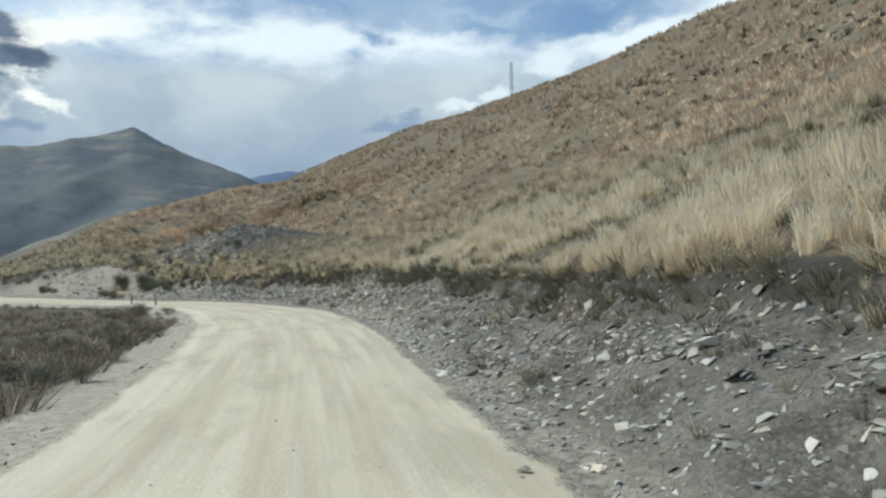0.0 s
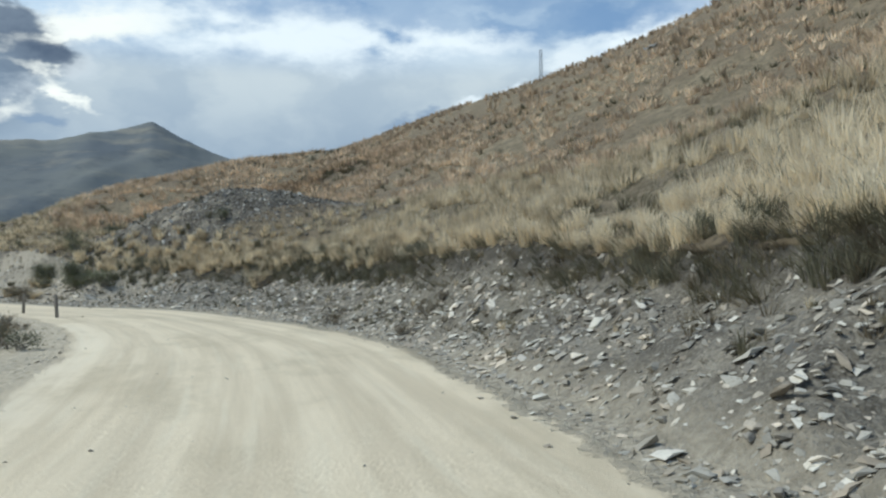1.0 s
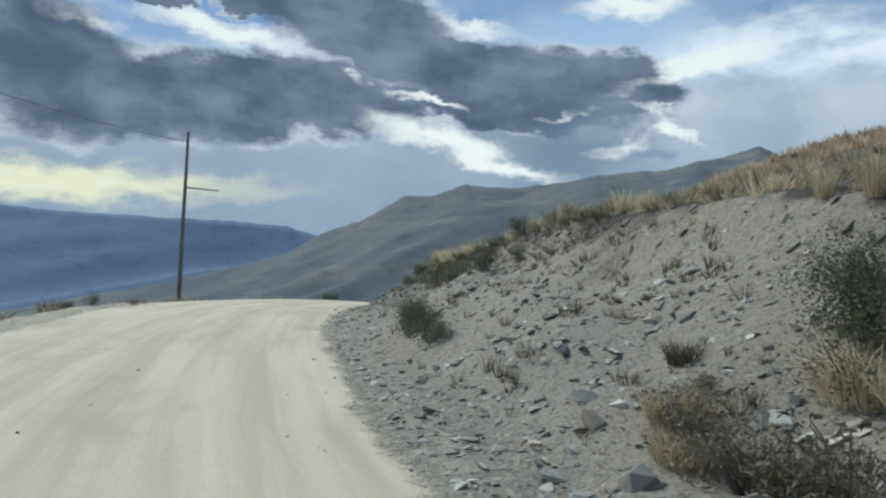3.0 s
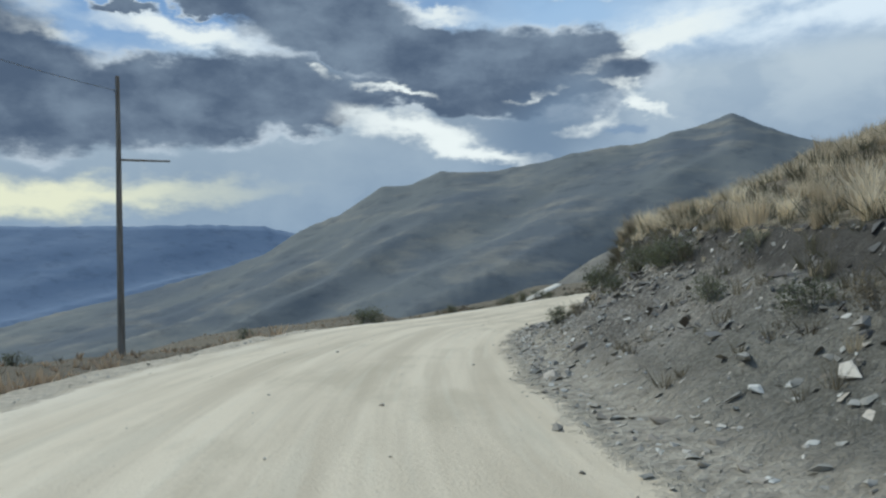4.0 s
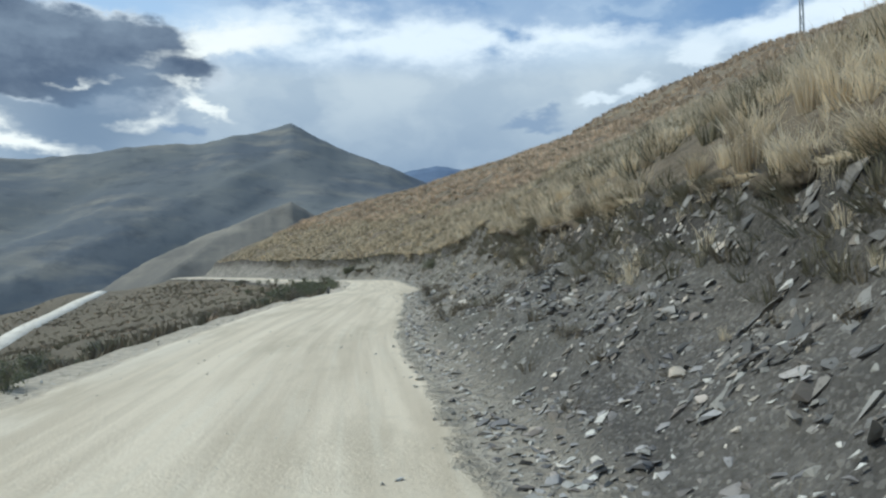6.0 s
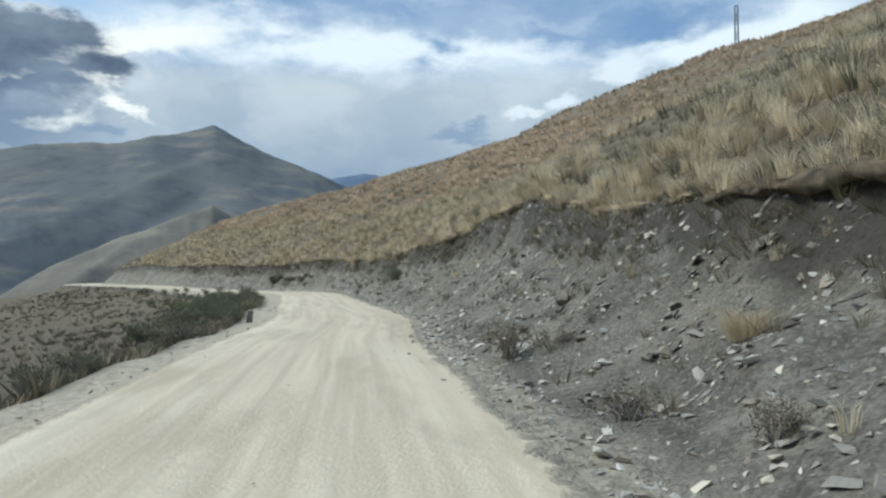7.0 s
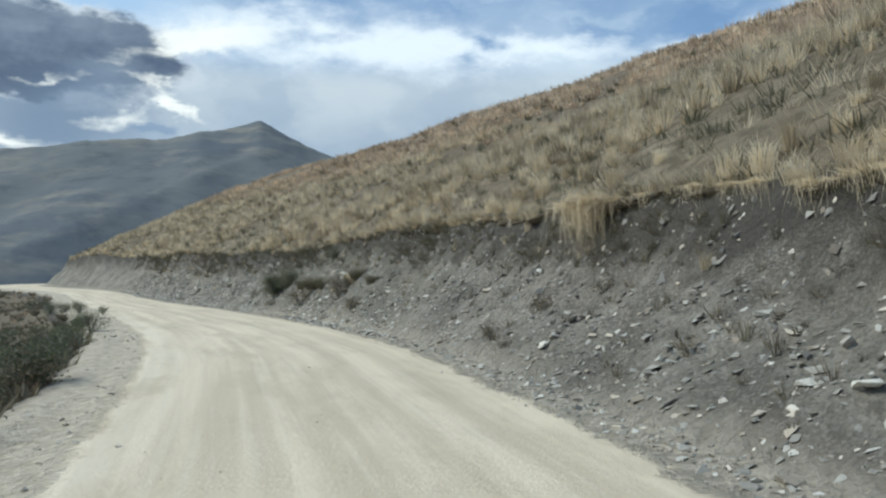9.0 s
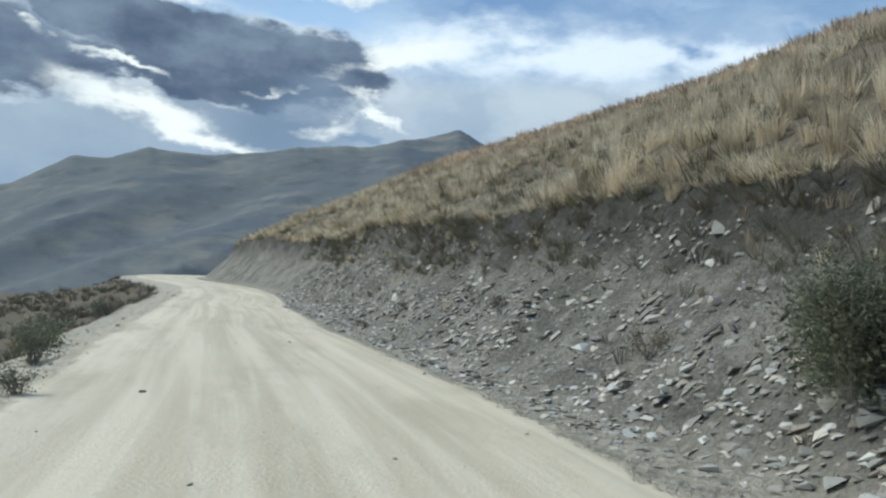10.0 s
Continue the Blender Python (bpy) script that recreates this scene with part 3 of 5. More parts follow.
    inner = inner * np.interp(s, [112, 126, 160, 178, 205, 235, 262], [1.0, 1.3, 1.3, 1.0, 1.0, 1.7, 1.0])
    drop = drop * inner
    # a gentle shelf of grassland below the outside of the second bend
    bear, away = np.degrees(np.arctan2(-(x + 52.5), y - 72.9)), np.hypot(x + 52.5, y - 72.9)
    shelf = step01((bear - 46) / 5) * step01((96 - bear) / 12) * step01((g - 3) / 10) * step01((200 - away) / 55)
    drop = drop * (1 - 0.50 * shelf)
    drop = np.where(drop > 165, 165 + (drop - 165) * 0.02, drop)
    z_l = zr - drop + (0.10 * fin + 0.45 * med * step01(g / 9)) * step01(g / 1.0) + big * np.clip(g / 18, 0, 5) * (1 - 0.85 * shelf)
    z = np.where(e > 0, z_r, np.where(g > 0, z_l, z_road))
    # lower track
    near = np.nonzero((np.abs(x + 155) < 30) & (np.abs(y - 195) < 55))[0]
    if len(near):
        q = np.linspace(0, 4, 140)
        tl = np.stack([np.interp(q, range(5), TRACK[:, k]) for k in range(3)], 1)
        d2 = ((xy[near][:, None] - tl[None, :, :2]) ** 2).sum(2)
        i, dd = d2.argmin(1), np.sqrt(d2.min(1))
        wgt = step01((14 - dd) / 11)
        z[near] = z[near] * (1 - wgt) + tl[i, 2] * wgt
    rocky = np.hypot((x + 18.5) / 8.5, (y - 66.0) / 4.6) + 0.5 * med < 1
    cut_a = np.where(e > 0, np.maximum(v, 0), np.where(g > 0, g / 1.7, 0.0))
    cut_a = np.where((e > 0) & (v < 1.0), cut_a * (1 - 0.22 * step01((s - 58) / 6) * step01((78 - s) / 6)), cut_a)
    cut_a = np.where(rocky & (v > 1), 0.90, cut_a)
    return z, across, s, np.clip(cut_a, 0, 3)


def spread(lo, hi, stepsize, reach_lo, reach_hi, grow):
    mid = np.arange(lo, hi + 1e-6, stepsize)
    out_hi, d = [], stepsize
    x = mid[-1]
    while x < reach_hi:
        d *= grow
        x += d
        out_hi.append(x)
    out_lo, d, x = [], stepsize, mid[0]
    while x > reach_lo:
        d *= grow
        x -= d
        out_lo.append(x)
    return np.r_[out_lo[::-1], mid, out_hi]


def mesh_from(name, verts, faces, mat, smooth_shade=False):
    """A mesh from arrays of places and of equal-sided faces."""
    me = bpy.data.meshes.new(name)
    n, k = faces.shape
    me.vertices.add(len(verts))
    me.vertices.foreach_set("co", np.ascontiguousarray(verts, np.float32).ravel())
    me.loops.add(n * k)
    me.loops.foreach_set("vertex_index", np.ascontiguousarray(faces, np.int32).ravel())
    me.polygons.add(n)
    me.polygons.foreach_set("loop_start", np.arange(0, n * k, k, dtype=np.int32))
    me.polygons.foreach_set("use_smooth", np.full(n, smooth_shade))
    me.update(calc_edges=True)
    me.materials.append(mat)
    return me


def set_tone(me, tone):
    at = me.attributes.new("tone", "FLOAT", "POINT")
    at.data.foreach_set("value", np.broadcast_to(np.asarray(tone, np.float32), len(me.vertices)).copy())
    return me


def grid_faces(na, nb):
    i = np.arange(na * nb).reshape(na, nb)
    return np.stack([i[:-1, :-1], i[:-1, 1:], i[1:, 1:], i[1:, :-1]], -1).reshape(-1, 4)


def build_ground():
    A = spread(-14, 244, 0.42, -4300, 4300, 1.085)
    B = spread(-6.4, 9.2, 0.20, -4300, 4300, 1.085)
    a, b = np.meshgrid(A, B, indexing="ij")
    # columns keep beside the road near it and straighten out far away
    shift = np.interp(A, LINE[:, :2] @ DA, LINE[:, :2] @ DB)
    b = b + shift[:, None] * step01((110 - np.abs(b)) / 95) * step01((400 - np.abs(a)) / 90)
    xy = a.reshape(-1, 1) * DA + b.reshape(-1, 1) * DB
    z, across, s, cut = terrain(xy)
    me = mesh_from("ground", np.c_[xy, z], grid_faces(len(A), len(B))[:, ::-1], GROUND, True)
    for nm, val in (("across", across), ("along", s), ("cut", cut)):
        at = me.attributes.new(nm, "FLOAT", "POINT")
        at.data.foreach_set("value", np.clip(val, -50, 5000).astype(np.float32))
    return tagged(new("ground", me), "pale dirt road cut into a dry grassy mountainside", "ground", kind="structure")


ground = build_ground()


def lower_track():
    q = np.linspace(0, 4, 90)
    c = np.stack([spline(range(5), TRACK[:, k], q) for k in range(2)], 1)
    t = np.gradient(c, axis=0)
    t /= np.linalg.norm(t, axis=1, keepdims=True)
    nrm = np.c_[t[:, 1], -t[:, 0]]
    P = []
    slim = np.interp(q, [0, 1.5, 4], [1.0, 0.85, 0.5])
    for o, dz in ((-2.7, -0.5), (-1.85, 0.22), (0.0, 0.30), (1.85, 0.22), (2.7, -0.5)):
        xy = c + nrm * (o * slim + 0.25 * fbm(q * 6, q * 0 + o, 2))[:, None]
        P.append(np.c_[xy, terrain(c)[0] + dz])
    me = mesh_from("lower_track", np.stack(P, 1).reshape(-1, 3), grid_faces(len(q), 5), DUST, True)
    return tagged(new("lower_track", me), "pale dirt track climbing the slope below the road", "track", kind="structure")


lower_track()


# ---------------------------------------------------------------- mountains
def mountain(name, label, profile, r_foot, r_ridge, z_foot, mat, rough, seed, n_az=340, n_r=64):
    """A mountainside seen from the road: its skyline by bearing and height in degrees."""
    pr = np.array(profile, float)
    pr = pr[np.argsort(pr[:, 0])]
    az = np.linspace(pr[0, 0], pr[-1, 0], n_az)
    el = np.interp(az, pr[:, 0], pr[:, 1]) + 0.10 * fbm(az * 1.7 + seed, az * 0 + seed, 3)
    eye = np.array([-50.0, 85.0, 1.6])
    v = np.r_[np.linspace(0, 1, n_r), 1.03, 1.1, 1.25]
    A, V = np.meshgrid(az, v, indexing="ij")
    rr = r_ridge * (1 + 0.06 * fbm(az / 6 + seed, az * 0 + 5, 2))
    R = r_foot + (rr[:, None] - r_foot) * V
    zr = eye[2] + rr * np.tan(np.radians(el))
    W = np.clip(V, 0, 1)
    ker = np.exp(-0.5 * (np.arange(-30, 31) / 12.0) ** 2)
    zs = np.convolve(np.pad(zr, 30, mode="edge"), ker / ker.sum(), mode="valid")
    rise = zs[:, None] + (zr - zs)[:, None] * W ** 5 - z_foot
    prof = W ** 1.12
    side = np.radians(A) * R
    gul = 1 - 2 * np.abs(fbm(side / (r_ridge * 0.13) + W * 0.9 + seed, W * 0.7 + seed, 4, 0.36))
    small = fbm(side / (r_ridge * 0.012), R / (r_ridge * 0.05) + seed, 4)
    Z = z_foot + rise * prof + rough * ((gul - 0.75) * np.sin(np.pi * W) ** 0.8 + 0.05 * small * np.sin(np.pi * np.clip(W * 0.98, 0, 1)) ** 0.5)
    Z = np.where(V > 1, zr[:, None] - (V - 1) * r_ridge * 0.45, Z)
    X = eye[0] - np.sin(np.radians(A)) * R
    Y = eye[1] + np.cos(np.radians(A)) * R
    me = mesh_from(name, np.stack([X, Y, Z], -1).reshape(-1, 3), grid_faces(n_az, len(v)), mat, True)
    return tagged(new(name, me), label, "mountain", kind="structure")


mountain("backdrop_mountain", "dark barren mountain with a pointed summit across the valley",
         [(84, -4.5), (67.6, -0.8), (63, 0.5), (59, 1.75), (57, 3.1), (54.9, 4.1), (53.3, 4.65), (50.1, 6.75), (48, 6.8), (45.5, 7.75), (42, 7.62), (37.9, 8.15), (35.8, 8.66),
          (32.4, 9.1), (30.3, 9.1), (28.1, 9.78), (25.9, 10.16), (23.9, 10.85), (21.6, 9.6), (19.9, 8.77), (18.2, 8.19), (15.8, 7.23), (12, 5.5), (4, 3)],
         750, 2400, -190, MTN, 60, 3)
mountain("backdrop_ridge", "pale grassy ridge running down into the valley",
         [(75, -9), (60, -6.0), (55.4, -5.6), (52, -5.3), (43, -4.4), (39.8, -3.0), (37.7, -1.4), (34.3, 0.7), (30.9, 2.33), (28.3, 3.35), (25.6, 4.49), (24.3, 4.95), (23.4, 4.5), (21.5, 3.3), (19, 2.2), (12, 1.0)],
         420, 1050, -120, MTN_SPUR, 40, 11)
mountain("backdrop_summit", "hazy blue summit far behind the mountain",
         [(22, 6), (18, 6.4), (15.2, 7.2), (12.9, 7.58), (11, 7.31), (9.6, 7.3), (5, 6), (-8, 4)], 2700, 3700, -150, MTN_HAZE, 90, 23, 120, 24)
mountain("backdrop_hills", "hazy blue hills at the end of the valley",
         [(120, 5), (100, 4.5), (90, 4.1), (77.7, 3.97), (74.4, 3.89), (70.9, 3.86), (67, 3.93), (63, 3.99), (59, 3.83), (57, 3.3), (50, 2.5), (44, 2)], 2600, 4000, -190, MTN_HAZE, 60, 31, 200, 24)


# ---------------------------------------------------------------- scatter: grass, rubble
RNG = np.random.RandomState(11)


def spot(s, u):
    """Places beside the way: metres along and offset to the right."""
    s, u = np.atleast_1d(np.asarray(s, float)), np.atleast_1d(np.asarray(u, float))
    x, y = np.interp(s, ALONG, LINE[:, 0]), np.interp(s, ALONG, LINE[:, 1])
    tx, ty = np.interp(s, ALONG, TAN[:, 0]), np.interp(s, ALONG, TAN[:, 1])
    n = np.hypot(tx, ty)
    return np.stack([x + u * ty / n, y - u * tx / n], 1)


def tuft(blades, height, spread_r, width, droop, segs, seed):
    """One tussock: blades that rise from a small foot and lean outwards."""
    g = np.random.RandomState(seed)
    V, F = [], []
    for _ in range(blades):
        a, rr = g.rand() * 6.283, spread_r * math.sqrt(g.rand())
        foot = np.array([math.cos(a) * rr * 0.55, math.sin(a) * rr * 0.55, -0.05])
        lean = a + g.normal() * 0.5
        out = np.array([math.cos(lean), math.sin(lean), 0])
        side = np.array([-out[1], out[0], 0]) * width * (0.6 + 0.8 * g.rand())
        tw = g.rand() * 3.14
        side = side * math.cos(tw) + out * width * math.sin(tw)
        h = height * (0.55 + 0.6 * g.rand())
        d = droop * (0.3 + g.rand()) * h * (0.35 + rr / spread_r)
        k = len(V)
        if segs == 1:
            V += [foot - side, foot + side, foot + out * d + np.array([0, 0, h])]
            F.append((k, k + 1, k + 2))
        else:
            m = foot + out * d * 0.35 + np.array([0, 0, h * 0.6])
            tip = foot + out * d * 1.1 + np.array([0, 0, h * (1.0 - 0.25 * g.rand())])
            V += [foot - side, foot + side, m - side * 0.8, m + side * 0.8, tip]
            F += [(k, k + 1, k + 3), (k, k + 3, k + 2), (k + 2, k + 3, k + 4)]
    return np.array(V), np.array(F)


def chunk(points, flat, seed):
    """One angular stone: the hull of a few random corners."""
    g = np.random.RandomState(seed)
    bm = bmesh.new()
    skew = g.normal(size=2) * 0.35
    long = 0.30 + 0.25 * g.rand()
    for k in range(points):
        p = g.normal(size=3)
        p /= np.abs(p).max() ** 0.7 * np.linalg.norm(p) ** 0.3
        p *= 0.75 + 0.35 * g.rand()
        q = p * (0.50, long, 0.50 * flat)
        q[0] += skew[0] * q[2]
        q[1] += skew[1] * q[0] * 0.6
        bm.verts.new(q)
    bmesh.ops.convex_hull(bm, input=bm.verts)
    bmesh.ops.delete(bm, geom=[v for v in bm.verts if not v.link_faces], context="VERTS")
    bmesh.ops.triangulate(bm, faces=bm.faces)
    bm.verts.index_update()
    V = np.array([v.co[:] for v in bm.verts])
    F = np.array([[v.index for v in f.verts] for f in bm.faces])
    bm.free()
    return V, F


def strewn(name, kinds, xy, size, mat, label, category, lift=0.0, tilt=0.0, lean=None, tall=None, turn=None, height=None, smooth_shade=False, lay=0.0, tone=0.0):
    """Many alike small pieces as one mesh: pieces of the given kinds at places on the ground. lay: how far they lie down along the slope."""
    z = terrain(xy)[0] if height is None else height
    if lay:
        e = 0.16
        grad = np.stack([terrain(xy + (e, 0))[0] - z, terrain(xy + (0, e))[0] - z], 1) / e
        grad = np.clip(grad, -1.3, 1.3) * lay
    pick = RNG.randint(0, len(kinds), len(xy))
    hue = np.clip(RNG.rand(len(xy)) + tone, 0, 1)
    VV, FF, TT, base = [], [], [], 0
    for k, (V, F) in enumerate(kinds):
        i = np.nonzero(pick == k)[0]
        n = len(i)
        if not n:
            continue
        yaw = RNG.rand(n) * 6.283 if turn is None else turn[i]
        c, s = np.cos(yaw), np.sin(yaw)
        P = V[None] * size[i, None, None]
        if tall is not None:
            P = P * np.stack([np.ones(n), np.ones(n), tall[i]], 1)[:, None, :]
        X = P[..., 0] * c[:, None] - P[..., 1] * s[:, None]
        Y = P[..., 0] * s[:, None] + P[..., 1] * c[:, None]
        Z = P[..., 2].copy()
        if tilt:
            ta, tb = RNG.normal(size=n) * tilt, RNG.normal(size=n) * tilt
            Z = Z + X * ta[:, None] + Y * tb[:, None]
        if lay:
            Z = Z + X * grad[i, 0:1] + Y * grad[i, 1:2]
        if lean is not None:
            X, Y = X + np.maximum(P[..., 2], 0) * lean[i, 0:1], Y + np.maximum(P[..., 2], 0) * lean[i, 1:2]
            Z = Z - np.maximum(P[..., 2], 0) * lean[i, 2:3]
        W = np.stack([X + xy[i, 0:1], Y + xy[i, 1:2], Z + (z[i] + lift * size[i])[:, None]], -1).reshape(-1, 3)
        FF.append((F[None] + (np.arange(n) * len(V))[:, None, None]).reshape(-1, 3) + base)
        VV.append(W)
        TT.append(np.repeat(hue[i], len(V)))
        base += len(W)
    me = mesh_from(name, np.concatenate(VV), np.concatenate(FF), mat, smooth_shade)
    set_tone(me, np.concatenate(TT))
    return tagged(new(name, me), label, category, kind="stuff")


TUFT_CLOSE = [tuft(112, 0.70, 0.30, 0.0075, 0.34, 2, 100 + k) for k in range(6)]
TUFT_LOW = [tuft(18, 0.46, 0.55, 0.020, 0.9, 1, 270 + k) for k in range(5)]
TUFT_FRINGE = [tuft(32, 0.74, 0.28, 0.010, 0.46, 2, 120 + k) for k in range(6)]
TUFT_NEAR = [tuft(46, 0.72, 0.30, 0.022, 0.34, 1, 150 + k) for k in range(6)]
TUFT_SMALL = [tuft(34, 0.62, 0.36, 0.013, 0.7, 1, 180 + k) for k in range(4)]
TUFT_MID = [tuft(14, 0.50, 0.42, 0.064, 0.60, 1, 200 + k) for k in range(6)]
TUFT_BROAD = [tuft(26, 0.50, 0.46, 0.042, 0.62, 1, 250 + k) for k in range(6)]
TUFT_FAR = [tuft(9, 0.62, 0.36, 0.12, 0.5, 1, 300 + k) for k in range(5)]


def edges_at(s):
    return (np.interp(s, ST, v) for v in (RIGHT, LEFT, BANK_H, BANK_W))


def downhill(s):
    """Unit ways from the hill towards the road."""
    return -(spot(s, 1.0) - spot(s, 0.0))


def beds(s):
    """Turns for slabs that keep to the bedding of the rock, along the bank."""
    d = downhill(s)
    return np.arctan2(d[:, 1], d[:, 0]) + 1.57 + RNG.normal(size=len(s)) * 0.55


def grass_hill():
    ds, du = 0.66, 0.62
    gs, gu = np.meshgrid(np.arange(-8, 292, ds), np.arange(0.1, 15, du), indexing="ij")
    s = (gs + RNG.uniform(-0.34, 0.34, gs.shape) * ds + (np.arange(gs.shape[1]) % 2) * ds / 2).ravel()
    up = (gu + RNG.uniform(-0.34, 0.34, gu.shape) * du).ravel()
    n = len(s)
    r, l, bh, bw = edges_at(s)
    xy = spot(s, r + 0.55 + bw + up)
    clump = fbm(xy[:, 0] / 3.2, xy[:, 1] / 3.2, 2)
    keep = (clump > -0.22) & (RNG.rand(n) < np.where(up < 6, 0.95, 0.8))
    rocky = np.hypot((xy[:, 0] + 18.5) / 8.5, (xy[:, 1] - 66.0) / 4.6) < 1
    thin = (s > 66) & (s < 100)
    keep &= ~(rocky & (RNG.rand(n) < 0.97)) & ~(thin & (RNG.rand(n) < 0.5))
    xy, up = xy[keep], up[keep]
    size = RNG.uniform(0.55, 1.0, len(xy)) * (1 + 0.5 * np.clip(clump[keep], -0.3, 0.5)) * np.interp(s[keep], [55, 65, 95, 105, 150, 165], [1.08, 0.9, 0.9, 0.8, 0.8, 0.95])
    tall = RNG.uniform(0.75, 1.1, len(xy))
    pale = 0.60 * step01((44 - s[keep]) / 14) * step01((9 - up) / 4) - 0.05
    for nm, kinds, ok in (("grass_tussocks", TUFT_CLOSE, up < 2.4), ("slope_grass", TUFT_NEAR, up >= 2.4)):
        strewn(nm, kinds, xy[ok], size[ok], GRASS, "tall straw-yellow bunch grass on the slope above the bank", "grass", tall=tall[ok], tone=pale[ok])


def knoll_foot():
    n = 380
    s = RNG.uniform(48, 69, n)
    r, l, bh, bw = edges_at(s)
    u = r + 0.55 + bw * 0.92 + 3.0 * RNG.rand(n) ** 1.4
    xy = spot(s, u)
    half = RNG.rand(n) < 0.6
    strewn("tall_straw", TUFT_CLOSE, xy[half], RNG.uniform(0.45, 0.95, int(half.sum())), GRASS, "tall straw tussocks at the foot of the knoll", "grass")
    strewn("tall_heath", TUFT_CLOSE, xy[~half], RNG.uniform(0.35, 0.75, int((~half).sum())), OLIVE, "dark heath and old grass at the foot of the knoll", "grass")
    # dark heath along the crest above the slabs
    n = 1000
    s = 66 - 40 * RNG.rand(n) ** 1.2
    s = s[fbm(s / 2.6, s * 0 + 4.0, 2) > -0.15]
    n = len(s)
    r, l, bh, bw = edges_at(s)
    strewn("crest_heath", TUFT_FRINGE, spot(s, r + 0.55 + bw * RNG.uniform(0.76, 1.16, n)), RNG.uniform(0.28, 0.72, n), DARK_HEATH, "dark green heath along the crest of the bank", "heath")
    # low plants between the slabs
    n = 420
    s = RNG.normal(56, 9, n)
    r, l, bh, bw = edges_at(s)
    strewn("talus_plants", TUFT_FRINGE, spot(s, r + 0.5 + bw * RNG.uniform(0.05, 0.9, n)), RNG.uniform(0.12, 0.34, n), OLIVE, "grey-green low plants between the slabs", "plants")


def short_grass():
    # low grass that covers the soil between the tussocks
    n = 10500
    s, up = RNG.uniform(-8, 295, n), 0.05 + 15 * RNG.rand(n) ** 1.15
    r, l, bh, bw = edges_at(s)
    xy = spot(s, r + 0.55 + bw + up)
    ok = ~((s > 66) & (s < 96) & (RNG.rand(n) < 0.2)) & (np.hypot((xy[:, 0] + 18.5) / 8.5, (xy[:, 1] - 66.0) / 4.6) > 1)
    xy = xy[ok]
    old = RNG.rand(len(xy)) < 0.7
    for nm, mat, pick, label in (("short_grass", GRASS, ~old, "short straw grass between the tussocks"), ("withered_grass", OLIVE, old, "short withered grass between the tussocks")):
        strewn(nm, TUFT_LOW, xy[pick], RNG.uniform(0.4, 0.85, int(pick.sum())), mat, label, "grass", tone=-0.15)


def dark_tussocks():
    # older grey-green tussocks between the straw
    n = 6500
    s, up = RNG.uniform(-8, 270, n), 0.5 + 52 * RNG.rand(n) ** 1.05
    r, l, bh, bw = edges_at(s)
    xy = spot(s, r + 0.55 + bw + up)
    ok = fbm(xy[:, 0] / 4.5, xy[:, 1] / 4.5, 2) > -0.05
    xy, up = xy[ok], up[ok]
    near = up < 9
    pick = ~near | (RNG.rand(len(xy)) < 0.3)
    xy, up = xy[pick], up[pick]
    mid = up > 14
    strewn("olive_tussocks", TUFT_NEAR, xy[~mid], RNG.uniform(0.4, 0.75, int((~mid).sum())), OLIVE, "grey-green old bunch grass between the straw", "grass")
    xy, up = xy[mid], up[mid]
    strewn("dark_tussocks", TUFT_MID, xy, RNG.uniform(0.45, 0.85, len(xy)) * (1 + up / 90), OLIVE, "grey-green old bunch grass between the straw", "grass")


def grass_lip():
    n = 2300
    s = RNG.uniform(-6, 268, n)
    s = s[fbm(s / 2.2, s * 0 + 1.0, 2) > -0.32]
    n = len(s)
    inner, jut, top = lip_line(s)
    q = RNG.rand(n) ** 0.6
    xy = spot(s, inner + 0.40 * (1 - q) - q * np.maximum(jut - 0.02, 0))
    d = downhill(s)
    k = RNG.uniform(-0.15, 0.75, n)
    lean = np.c_[d * k[:, None], 0.4 * k]
    size = RNG.uniform(0.28, 0.72, n) * np.where((s > 66) & (s < 100), 0.6, 1.0)
    strewn("grass_fringe", TUFT_FRINGE, xy, size, GRASS, "dry grass hanging over the edge of the cut bank", "grass", lean=lean, height=top - 0.10 - 0.35 * q * np.maximum(jut, 0))


